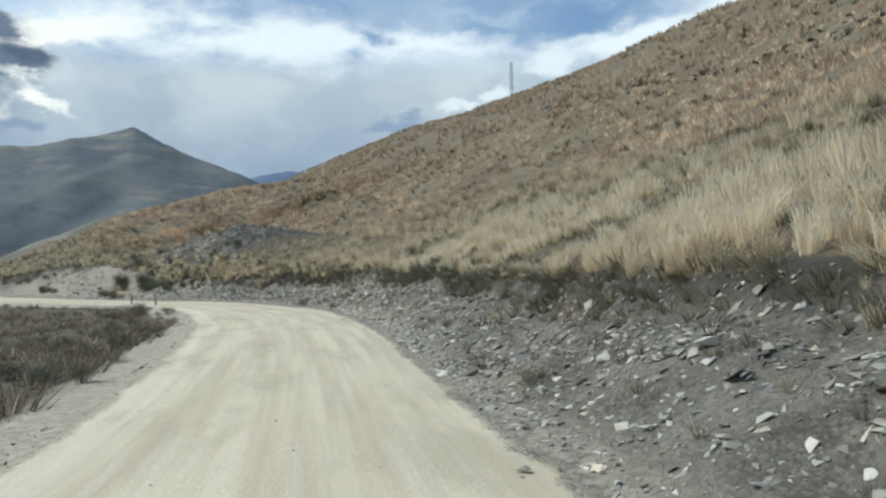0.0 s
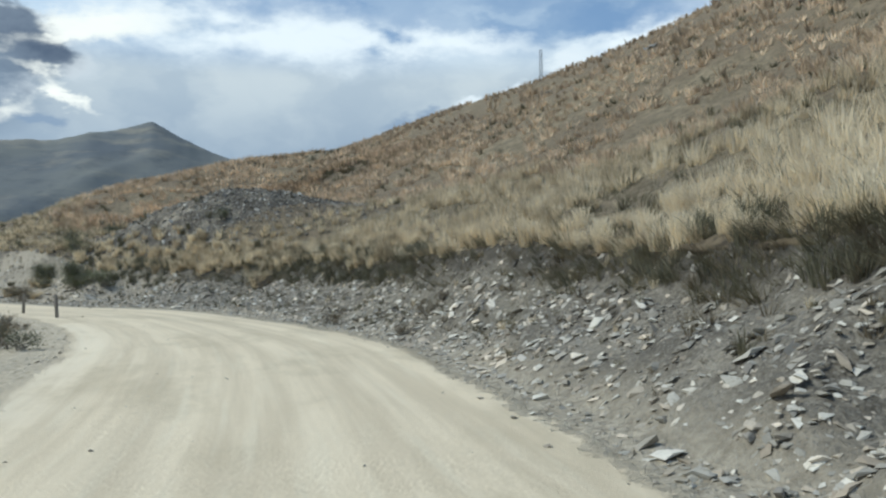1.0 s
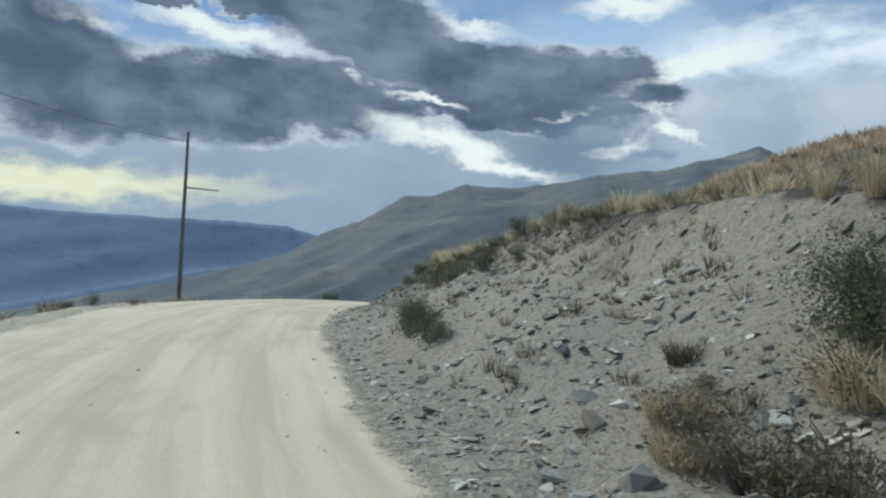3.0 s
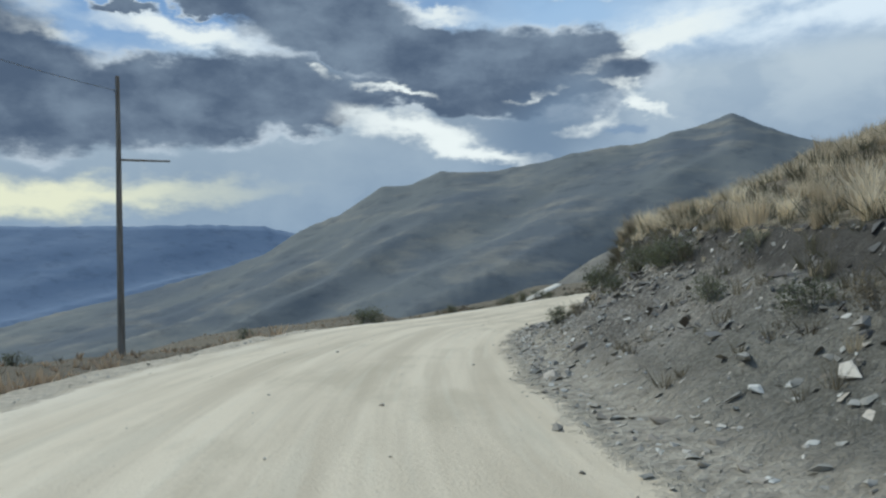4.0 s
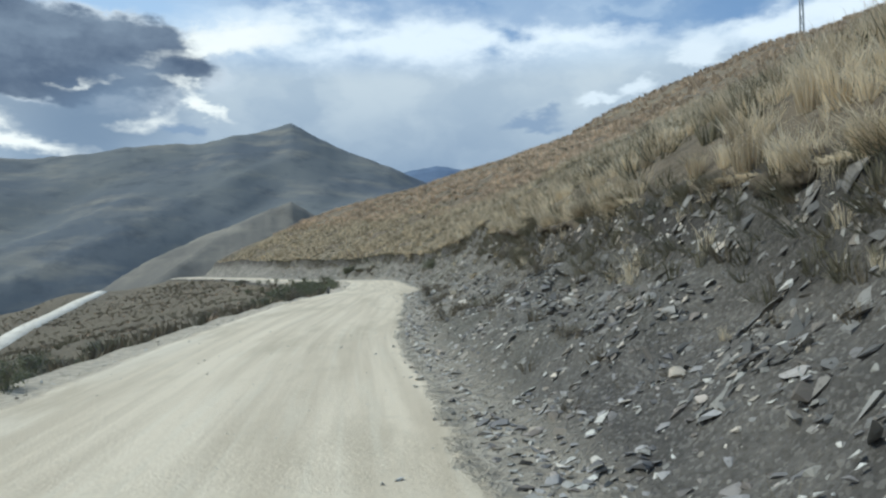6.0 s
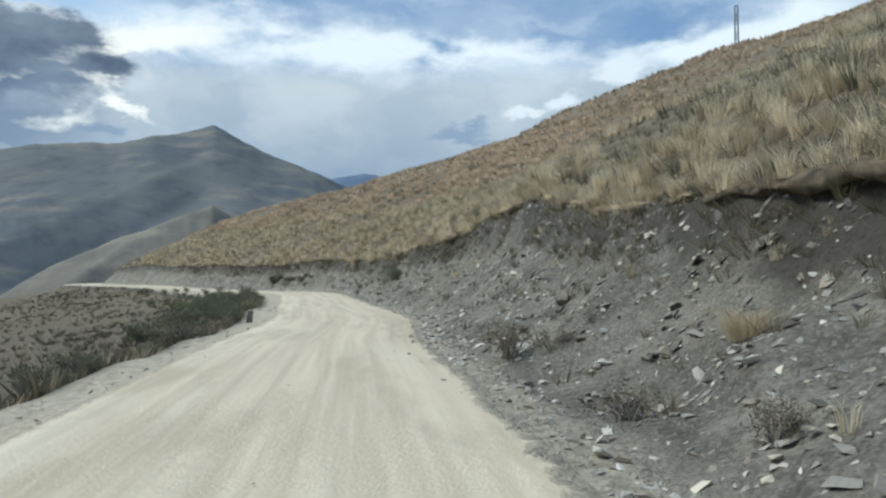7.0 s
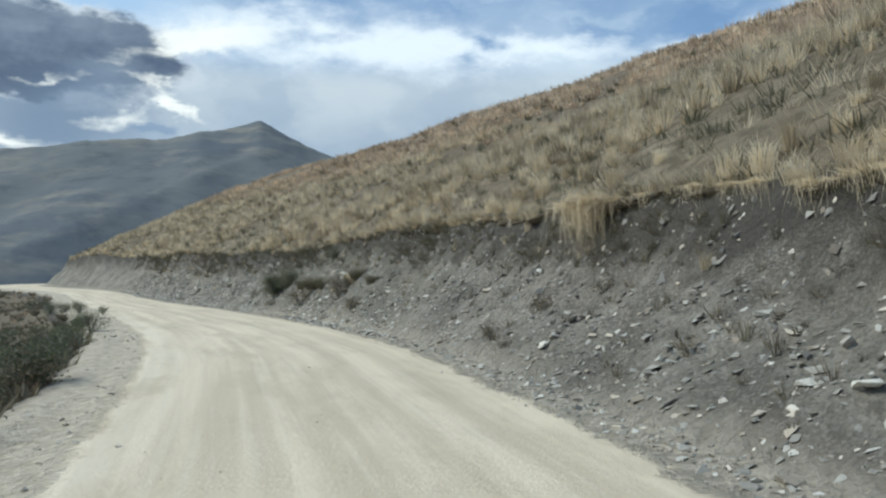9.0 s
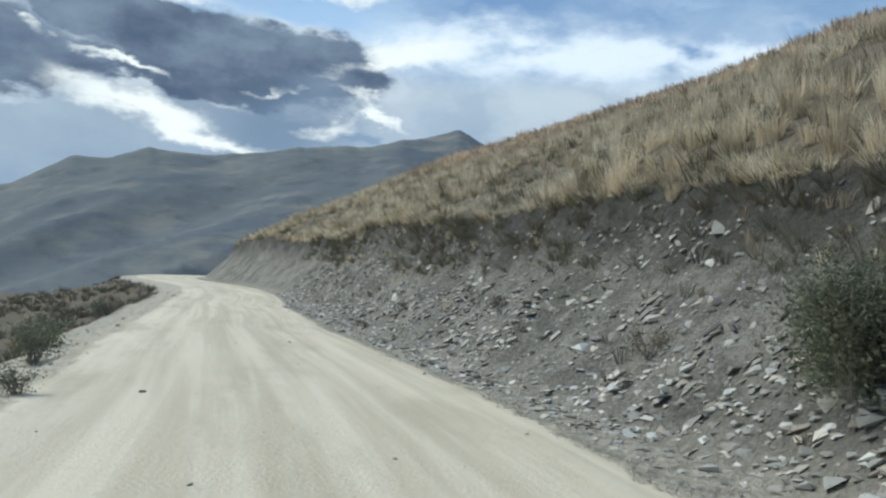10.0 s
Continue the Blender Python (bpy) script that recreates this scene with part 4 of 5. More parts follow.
def grass_bank():
    n = 1300
    s = np.r_[RNG.uniform(-4, 75, 500), RNG.uniform(75, 262, n - 500)]
    r, l, bh, bw = edges_at(s)
    xy = spot(s, r + 0.6 + bw * RNG.uniform(0.05, 0.9, n) ** 0.8)
    strewn("bank_grass", TUFT_SMALL, xy, RNG.uniform(0.12, 0.42, n), BROWN, "small dry tufts growing on the stony bank", "grass")
    n = 900
    s = RNG.uniform(-4, 262, n)
    s = s[fbm(s / 3.1, s * 0 + 6.0, 2) > -0.1]
    n = len(s)
    r, l, bh, bw = edges_at(s)
    xy, s0 = spot(s, r + 0.6 + bw * (1 - 0.75 * RNG.rand(n) ** 1.8)), s
    m = 1700
    s = RNG.uniform(-4, 262, m)
    s = s[fbm(s / 2.0, s * 0 + 14.0, 2) > -0.16]
    r, l, bh, bw = edges_at(s)
    xy = np.r_[xy, spot(s, r + 0.55 + bw * (1.02 - 0.26 * RNG.rand(len(s)) ** 1.5))]
    s = np.r_[s0, s]
    rocky = np.hypot((xy[:, 0] + 18.5) / 8.5, (xy[:, 1] - 66.0) / 4.6) < 1.15
    ok = ~rocky & (RNG.rand(len(xy)) < np.interp(s, [60, 66, 90, 96, 136, 142, 212, 218], [1, 0.4, 0.4, 0.8, 0.8, 0.8, 0.8, 1]))
    xy = xy[ok]
    straw = RNG.rand(len(xy)) < np.interp(s[ok], [136, 142, 212, 218], [0.45, 0.22, 0.22, 0.4])
    strewn("bank_straw", TUFT_FRINGE, xy[straw], RNG.uniform(0.15, 0.45, int(straw.sum())), GRASS, "withered straw on the upper bank", "grass")
    strewn("bank_heath", TUFT_FRINGE, xy[~straw], RNG.uniform(0.15, 0.45, int((~straw).sum())), OLIVE, "low grey-green plants on the upper bank", "plants")


def grass_upper():
    gs, gu = np.meshgrid(np.arange(-8, 300, 0.80), np.arange(13, 54, 0.80), indexing="ij")
    s = (gs + RNG.uniform(-0.36, 0.36, gs.shape)).ravel()
    n = len(s)
    r, l, bh, bw = edges_at(s)
    xy = spot(s, r + 0.55 + bw + (gu + RNG.uniform(-0.36, 0.36, gu.shape)).ravel())
    keep = fbm(xy[:, 0] / 3.0, xy[:, 1] / 3.0, 2) > -0.2
    keep &= ~((np.hypot((xy[:, 0] + 18.5) / 8.5, (xy[:, 1] - 66.0) / 4.6) < 1) & (RNG.rand(n) < 0.88))
    near = (gu.ravel() < 27)[keep]
    xy, size = xy[keep], RNG.uniform(0.75, 1.4, int(keep.sum()))
    strewn("upper_tussocks", TUFT_BROAD, xy[near], size[near], GRASS_HILL, "broad bunch grass tussocks on the upper slope", "grass")
    strewn("hillside_grass", TUFT_MID, xy[~near], size[~near], GRASS_HILL, "bunch grass covering the open hillside", "grass")
    n = 32000
    a, b = RNG.uniform(-40, 460, n), 42 + 240 * RNG.rand(n) ** 1.3
    xy = a[:, None] * DA + b[:, None] * DB
    s, u, _ = locate(xy)
    xy = xy[(u > 46) & (fbm(xy[:, 0] / 5, xy[:, 1] / 5, 2) > -0.2)]
    far = np.clip((xy @ DB - 40) / 200, 0, 1)
    strewn("distant_grass", TUFT_FAR, xy, RNG.uniform(0.8, 1.3, len(xy)) * (1 + 0.9 * far), GRASS_FAR, "distant bunch grass high on the hillside", "grass")


def grass_left():
    n = 5200
    s, q = RNG.uniform(10, 290, n), RNG.rand(n)
    r, l, bh, bw = edges_at(s)
    g = 1.3 + 34 * q**1.7
    xy = spot(s, l - g)
    s2, u2, _ = locate(xy)
    l2 = np.interp(s2, ST, LEFT)
    ok = (u2 < l2 - 1.0) & ~((s2 > 160) & (s2 < 248) & (RNG.rand(n) < 0.6)) & (fbm(xy[:, 0] / 2.5, xy[:, 1] / 2.5, 2) > -0.12)
    xy, g, s2 = xy[ok], g[ok], s2[ok]
    early = s2 < 70
    strewn("heath_grass", TUFT_SMALL, xy[early], RNG.uniform(0.25, 0.55, int(early.sum())), BROWN, "low brown heath and grass beside the road", "grass")
    xy, s2 = xy[~early], s2[~early]
    late = (s2 > 115) & (RNG.rand(len(s2)) < 0.6)
    strewn("slope_heath", TUFT_MID, xy[late], RNG.uniform(0.35, 0.75, int(late.sum())), BROWN, "brown heath on the slope below the road", "heath")
    xy = xy[~late]
    strewn("valley_grass", TUFT_MID, xy, RNG.uniform(0.3, 0.75, len(xy)), GRASS_FAR, "short dry grass on the slope below the road", "grass")


def shelf_grass():
    n = 1700
    a, d = np.radians(RNG.uniform(46, 90, n)), 18 + 150 * RNG.rand(n) ** 0.8
    xy = np.c_[-52.5 - np.sin(a) * d, 72.9 + np.cos(a) * d]
    s2, u2, _ = locate(xy)
    xy = xy[(u2 < np.interp(s2, ST, LEFT) - 2.0) & (fbm(xy[:, 0] / 6.0, xy[:, 1] / 6.0, 2) > -0.1)]
    strewn("shelf_grass", TUFT_FAR, xy, RNG.uniform(0.3, 0.6, len(xy)), GRASS_FAR, "short dry grass on the shelf below the road", "grass")


def heath_bend():
    # low brown heath inside the first bend
    n = 1900
    s = RNG.uniform(2, 66, n)
    xy = spot(s, np.interp(s, ST, LEFT) - 1.2 - 15 * RNG.rand(n) ** 1.3)
    s2, u2, _ = locate(xy)
    xy = xy[(u2 < np.interp(s2, ST, LEFT) - 1.15) & (fbm(xy[:, 0] / 2.2, xy[:, 1] / 2.2, 2) > -0.12)]
    brown = RNG.rand(len(xy)) < 0.6
    strewn("bend_heath", TUFT_LOW, xy[brown], RNG.uniform(0.5, 1.1, int(brown.sum())), BROWN, "low brown heath inside the bend of the road", "heath")
    strewn("bend_grass", TUFT_LOW, xy[~brown], RNG.uniform(0.4, 0.9, int((~brown).sum())), GRASS_FAR, "short dry grass inside the bend of the road", "grass")


def heath_left():
    n = 5200
    s = RNG.uniform(118, 285, n)
    l = np.interp(s, ST, LEFT)
    xy = spot(s, l - 1.4 - np.interp(s, [118, 150, 165], [5, 8, 42]) * RNG.rand(n) ** 1.5)
    s2, u2, _ = locate(xy)
    xy = xy[(u2 < np.interp(s2, ST, LEFT) - 1.1) & (fbm(xy[:, 0] / 3.0, xy[:, 1] / 3.0, 2) > -0.14)]
    brown = RNG.rand(len(xy)) < 0.65
    strewn("brown_heath", TUFT_MID, xy[brown], RNG.uniform(0.4, 0.9, int(brown.sum())), BROWN, "low brown heath covering the slope below the road", "heath")
    strewn("olive_heath", TUFT_MID, xy[~brown], RNG.uniform(0.4, 0.8, int((~brown).sum())), OLIVE, "low olive heath covering the slope below the road", "heath")


CHIPS = [chunk(7, 0.42, 140 + k) for k in range(8)] + [chunk(7, 0.26, 160 + k) for k in range(8)]
SLABS = [chunk(12, 0.20 + 0.03 * k, 240 + k) for k in range(10)]
CHUNKS = [chunk(10, 0.60, 40 + k) for k in range(6)] + [chunk(9, 0.30, 60 + k) for k in range(8)]


LEDGE_A, LEDGE_B, LEDGE_Q = [2, 5.8, 12, 16.5, 21.8, 25.6, 28], [126, 116, 97, 86, 76.5, 56.5, 44], [0, 0.12, 0.36, 0.5, 0.63, 0.87, 1]
def rubble():
    # loose chips over the bank and along its foot
    n = 40000
    s = np.r_[RNG.uniform(140, 216, 6000), RNG.uniform(-3, 262, n - 21000), RNG.uniform(-3, 30, 5000), RNG.uniform(38, 80, 4000), RNG.uniform(96, 138, 6000)]
    r, l, bh, bw = edges_at(s)
    q = RNG.rand(n) ** 1.25
    xy = spot(s, r + 0.10 + (bw + 0.4) * q)
    size = np.clip(np.exp(RNG.normal(-2.75, 0.42, n)), 0.035, 0.16)
    strewn("bank_rubble", CHIPS, xy, size, STONE, "loose angular grey chips covering the cut bank", "rubble", lift=0.02, tilt=0.22, lay=0.6)
    # flat broken slabs lying down the slope, thick where the rock comes out
    n = 42000
    s, q = np.r_[RNG.uniform(-3, 262, n - 8000), RNG.uniform(214, 262, 8000)], RNG.rand(n) ** 1.2
    heap = fbm(s / 1.6, q * 2.5, 2) + 0.5 * fbm(s / 7.0, q + 3.0, 2)
    want = np.interp(s, [0, 15, 28, 56, 64, 90, 98, 134, 142, 150, 158, 205, 220, 262], [0.75, 0.7, 0.8, 0.8, 0.28, 0.28, 0.9, 0.9, 0.42, 0.42, 0.5, 0.5, 1, 1])
    ok = RNG.rand(n) < want * np.clip(0.55 + 2.3 * heap, 0.08, 1.0) * np.where(q > 0.72, 0.45, 1.0)
    s, q = s[ok], q[ok]
    n = len(s)
    r, l, bh, bw = edges_at(s)
    xy = spot(s, r + 0.12 + (bw + 0.2) * q)
    size = np.clip(np.exp(RNG.normal(-2.34, 0.42, n)), 0.06, 0.27) * np.where((s > 97) & (s < 140), 0.78, 1.0)
    turn, slate = beds(s), (s > 97) & (s < 140) & (RNG.rand(n) < 0.8)
    for nm, mat, ok, label in (("bank_slabs", STONE, ~slate, "flat broken grey slabs sticking out of the cut bank"), ("slate_slabs", STONE_SLATE, slate, "dark slate slabs sticking out of the bank on the bend")):
        strewn(nm, SLABS, xy[ok], size[ok], mat, label, "rubble", lift=0.03, tilt=0.20, lay=0.35, turn=turn[ok])
    # darker slate in the upper bank and on the knoll
    n = 12500
    s = np.r_[RNG.uniform(-3, 262, n - 3500), RNG.uniform(98, 136, 3500)]
    r, l, bh, bw = edges_at(s)
    xy = spot(s, r + 0.55 + bw * RNG.uniform(0.35, 1.0, n))
    m = 5200
    kn = np.c_[-18.8 + RNG.normal(size=m) * 4.4, 65.2 + RNG.normal(size=m) * 2.6]
    xy = np.r_[xy, kn]
    size = np.r_[np.clip(np.exp(RNG.normal(-2.4, 0.45, n)), 0.05, 0.24), np.clip(np.exp(RNG.normal(-2.0, 0.45, m)), 0.07, 0.4)]
    strewn("bank_slate", CHIPS, xy, size, STONE_DARK, "dark broken slate sticking out of the upper bank", "rubble", lift=0.04, tilt=0.35, lay=0.7)
    m = 2600
    kn = np.c_[-18.8 + RNG.normal(size=m) * 4.0, 65.0 + RNG.normal(size=m) * 2.4]
    strewn("knoll_slabs", CHIPS, kn, np.clip(np.exp(RNG.normal(-2.0, 0.45, m)), 0.07, 0.4), STONE, "grey broken slabs covering the rocky knoll", "rubble", lift=0.05, tilt=0.4)
    # a ledge of rock across the upper slope
    m = 700
    q = RNG.rand(m)
    a, b = np.interp(q, LEDGE_Q, LEDGE_A), np.interp(q, LEDGE_Q, LEDGE_B)
    led = (np.c_[a, b] + RNG.normal(size=(m, 2)) * (0.7, 0.5))[fbm(q * 22, q * 0 + 2.0, 2) > -0.12]
    strewn("ledge_rock", CHIPS, led, np.clip(np.exp(RNG.normal(-0.75, 0.40, len(led))), 0.2, 1.0), STONE_DARK, "dark rock ledge breaking out of the grassy slope", "rock ledge", lift=0.1, tilt=0.3)
    # pebbles on the road and its shoulders
    n = 4200
    s = RNG.uniform(0, 262, n)
    r, l, bh, bw = edges_at(s)
    side = RNG.rand(n)
    u = np.where(side < 0.35, r + RNG.normal(0.15, 0.25, n), np.where(side < 0.75, l - np.abs(RNG.normal(0.3, 0.55, n)), RNG.uniform(l, r)))
    size = np.clip(np.exp(RNG.normal(-3.1, 0.45, n)), 0.02, 0.16)
    size = np.where(side > 0.75, size * 0.6, size)
    strewn("road_pebbles", CHUNKS, spot(s, u), size, STONE, "small stones scattered along the edges of the dirt road", "gravel", lift=0.15, tilt=0.2)



def hanging(blades, seed):
    """A clump that hangs over the edge: blades go out along +x and bend down."""
    g = np.random.RandomState(seed)
    V, F = [], []
    for _ in range(blades):
        y, out, fall = g.normal() * 0.30, g.uniform(0.02, 0.40), 0.10 + 0.75 * g.rand() ** 1.9
        foot = np.array([-0.10 * g.rand(), y, 0.04 * g.rand()])
        m = foot + np.array([out * 0.85, g.normal() * 0.06, 0.08 - 0.3 * fall * g.rand()])
        tip = m + np.array([g.normal() * 0.10, g.normal() * 0.17, -fall])
        w = np.array([0.0, 0.006, 0.003])
        k = len(V)
        V += [foot - w, foot + w, m - w, m + w, tip]
        F += [(k, k + 1, k + 3), (k, k + 3, k + 2), (k + 2, k + 3, k + 4)]
    return np.array(V), np.array(F)


def grass_hanging():
    s = np.r_[RNG.uniform(0, 262, 110), RNG.uniform(126, 226, 70), RNG.normal(202.9, 0.45, 9), RNG.normal(182.0, 0.4, 4)]
    inner, jut, top = lip_line(s)
    d = downhill(s)
    size = np.r_[RNG.uniform(0.2, 0.5, 110), RNG.uniform(0.3, 0.75, 70), RNG.uniform(0.9, 1.4, 9), RNG.uniform(0.7, 1.0, 4)]
    strewn("hanging_grass", [hanging(90, 320 + k) for k in range(4)], spot(s, inner - 0.8 * np.maximum(jut, 0)), size, GRASS,
           "withered grass clumps hanging down over the cut bank", "grass", turn=np.arctan2(d[:, 1], d[:, 0]), height=top - 0.10 - 0.3 * np.maximum(jut, 0))


def lip_line(s):
    """Offset of the ragged turf edge from the way, and its height."""
    r, l, bh, bw = edges_at(s)
    jut = 0.12 + 0.55 * fbm(s / 4.5, s * 0 + 8.2, 2) + 0.30 * fbm(s / 0.7, s * 0 + 1.7, 2)
    jut = np.clip(jut * np.interp(s, [52, 60, 122, 138], [1, 0, 0, 1]) * np.interp(s, [0, 60, 130, 200], [0.45, 0.45, 1.0, 1.25]) * np.interp(s, [208, 222], [1.0, 0.12]), -0.05, 0.38)
    inner = r + 0.55 + bw * 0.99
    z = terrain(spot(s, r + 0.55 + bw * 1.03))[0]
    return inner, jut, z


def lip_heath():
    # dark low plants and roots under the edge of the turf
    for nm, mat, n, label in (("lip_heath", OLIVE, 2300, "dark olive heath plants under the edge of the turf"), ("lip_shrubs", DARK_HEATH, 1500, "dark low shrubs and heath along the top of the bank"), ("lip_roots", BROWN, 1500, "dark withered roots hanging under the turf")):
        s = RNG.uniform(-6, 268, n)
        s = s[(fbm(s / 3.0, s * 0 + 2.0 + n, 2) > -0.14) & ((s < 60) | (s > 75))]
        n = len(s)
        r, l, bh, bw = edges_at(s)
        d, k = downhill(s), RNG.uniform(0.0, 0.9, n)
        strewn(nm, TUFT_SMALL, spot(s, r + 0.55 + bw * (1.0 - 0.22 * RNG.rand(n) ** 1.4)), RNG.uniform(0.2, 0.5, n) * np.where((s < 60) | (s > 212), 1.35, 1.0), mat, label, "heath", lean=np.c_[d * k[:, None], 0.5 * k])


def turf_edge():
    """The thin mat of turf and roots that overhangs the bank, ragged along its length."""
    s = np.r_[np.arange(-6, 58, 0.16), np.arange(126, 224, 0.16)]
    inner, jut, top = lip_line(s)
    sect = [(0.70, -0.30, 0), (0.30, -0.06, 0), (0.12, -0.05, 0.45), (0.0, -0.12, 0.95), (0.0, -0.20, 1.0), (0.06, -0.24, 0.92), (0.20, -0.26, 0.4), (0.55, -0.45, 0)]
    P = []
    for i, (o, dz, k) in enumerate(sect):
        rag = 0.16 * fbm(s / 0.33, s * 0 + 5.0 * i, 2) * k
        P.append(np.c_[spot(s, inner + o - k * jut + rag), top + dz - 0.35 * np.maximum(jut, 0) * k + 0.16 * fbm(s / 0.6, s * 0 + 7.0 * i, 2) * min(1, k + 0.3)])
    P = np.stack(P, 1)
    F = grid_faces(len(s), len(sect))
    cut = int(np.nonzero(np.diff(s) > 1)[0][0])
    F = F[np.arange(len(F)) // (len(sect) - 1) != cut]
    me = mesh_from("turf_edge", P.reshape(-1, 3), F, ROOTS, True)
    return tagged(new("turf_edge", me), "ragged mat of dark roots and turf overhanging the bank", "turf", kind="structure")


def talus():
    # pale slabs heaped at the foot of the knoll
    n = 5200
    s = np.clip(RNG.normal(50, 11, n), 28, 74)
    r, l, bh, bw = edges_at(s)
    xy = spot(s, r + 0.25 + (bw + 0.2) * RNG.rand(n) ** 0.9 * 0.85)
    size = np.clip(np.exp(RNG.normal(-2.2, 0.42, n)), 0.06, 0.30)
    strewn("talus_slabs", SLABS, xy, size, STONE_LIGHT, "pale broken slabs heaped along the foot of the slope", "rubble", lift=0.04, tilt=0.24, lay=0.45, turn=beds(s))


turf_edge()
grass_hanging()
talus()
grass_hill()
knoll_foot()
short_grass()
dark_tussocks()
grass_lip()
grass_bank()
grass_upper()
grass_left()
heath_bend()
shelf_grass()
heath_left()
rubble()
lip_heath()


# ---------------------------------------------------------------- single rocks
def on_ground(x, y):
    return float(terrain(np.array([[x, y]]))[0][0])


def rock_mesh(name, seed, flat, mat):
    V, F = chunk(15, flat, seed)
    bm = bmesh.new()
    vs = [bm.verts.new(p) for p in V]
    for f in F:
        bm.faces.new([vs[i] for i in f])
    bmesh.ops.dissolve_limit(bm, angle_limit=0.12, verts=bm.verts, edges=bm.edges)
    bmesh.ops.bevel(bm, geom=list(bm.edges), offset=0.018, segments=1, affect="EDGES", clamp_overlap=True)
    bmesh.ops.recalc_face_normals(bm, faces=bm.faces)
    me = bpy.data.meshes.new(name)
    bm.to_mesh(me)
    bm.free()
    me.materials.append(mat)
    return me


ROCKS = [rock_mesh("rock", 500 + k, (0.75, 0.5, 0.6, 0.35)[k % 4], STONE_ONE) for k in range(8)]
PALE = [rock_mesh("rock", 530 + k, (0.45, 0.3)[k % 2], STONE_PALE) for k in range(3)]


def place_rock(k, x, y, size, pale=False):
    ob = new("rock", (PALE if pale else ROCKS)[k % (3 if pale else 8)])
    ob.matrix_world = pose(x, y, on_ground(x, y) + size * 0.05, RNG.uniform(-25, 25), RNG.uniform(-25, 25), RNG.uniform(0, 360)) @ Matrix.Scale(size, 4)
    word = "pale flat stone lying on the bank" if pale else ("large angular grey boulder on the bank" if size > 0.42 else "angular grey rock lying on the stony bank")
    return tagged(ob, word, "rock", "rocks on the cut bank")


for k, (x, y, size, pale) in enumerate(((2.2, 6.7, 0.22, 1), (-0.1, 22.2, 0.34, 1), (-1.4, 25.6, 0.42, 1), (-3.0, 34.9, 0.36, 1), (-20.3, 56.9, 0.66, 1), (-17.5, 53.9, 0.5, 1), (-56.7, 85.0, 0.26, 1),
                                        (-61.1, 92.0, 0.29, 1), (-62.8, 94.8, 0.40, 0), (-63.6, 97.7, 0.24, 1), (-76.65, 145.0, 0.26, 1), (-79.05, 153.0, 0.24, 1), (-21.4, 57.2, 0.32, 0),
                                        (-5.9, 42.55, 0.29, 1), (-5.7, 41.8, 0.24, 1), (-72.9, 133.3, 0.26, 1), (-70.95, 127.0, 0.26, 1), (-23.2, 57.6, 0.62, 0), (-24.0, 57.9, 0.42, 1),
                                        (-67.8, 110.4, 0.27, 1), (-79.0, 152.2, 0.36, 1), (-79.3, 151.5, 0.34, 0), (-84.2, 166.9, 0.27, 1), (-86.85, 172.1, 0.2, 1), (-29.2, 62.15, 0.25, 1),
                                        (-30.6, 61.7, 0.32, 0), (-95.3, 189.2, 0.30, 1), (-19.45, 58.5, 0.34, 1), (-22.45, 59.25, 0.28, 1), (-101.6, 196.85, 0.26, 1), (-102.2, 197.4, 0.22, 1))):
    place_rock(k, x, y, size, bool(pale))
for k in range(260):
    s = RNG.choice([RNG.uniform(2, 75), RNG.uniform(96, 140), RNG.uniform(140, 235)], p=[0.42, 0.3, 0.28])
    r, l, bh, bw = (float(v) for v in edges_at(s))
    x, y = spot(s, r + 0.35 + bw * RNG.rand() ** 1.2 * 0.95)[0]
    place_rock(k, x, y, float(np.clip(math.exp(RNG.normal(-1.98, 0.30)), 0.09, 0.30)))


# ---------------------------------------------------------------- shrubs
def tube(bm, a, b, ra, rb, n=5):
    a, b = Vector(a), Vector(b)
    d = (b - a).normalized()
    x = d.orthogonal().normalized()
    y = d.cross(x)
    rings = []
    for p, r in ((a, ra), (b, rb)):
        rings.append([bm.verts.new(p + (x * math.cos(t) + y * math.sin(t)) * r) for t in (6.28318 * i / n for i in range(n))])
    for i in range(n):
        bm.faces.new((rings[0][i], rings[0][(i + 1) % n], rings[1][(i + 1) % n], rings[1][i]))
    bm.faces.new(rings[0][::-1])
    bm.faces.new(rings[1])


def part(name, bm, mat, parent, label=""):
    me = bpy.data.meshes.new(name)
    bm.to_mesh(me)
    bm.free()
    me.materials.append(mat)
    ob = new(name, me)
    ob.parent = parent
    return tagged(ob, label)


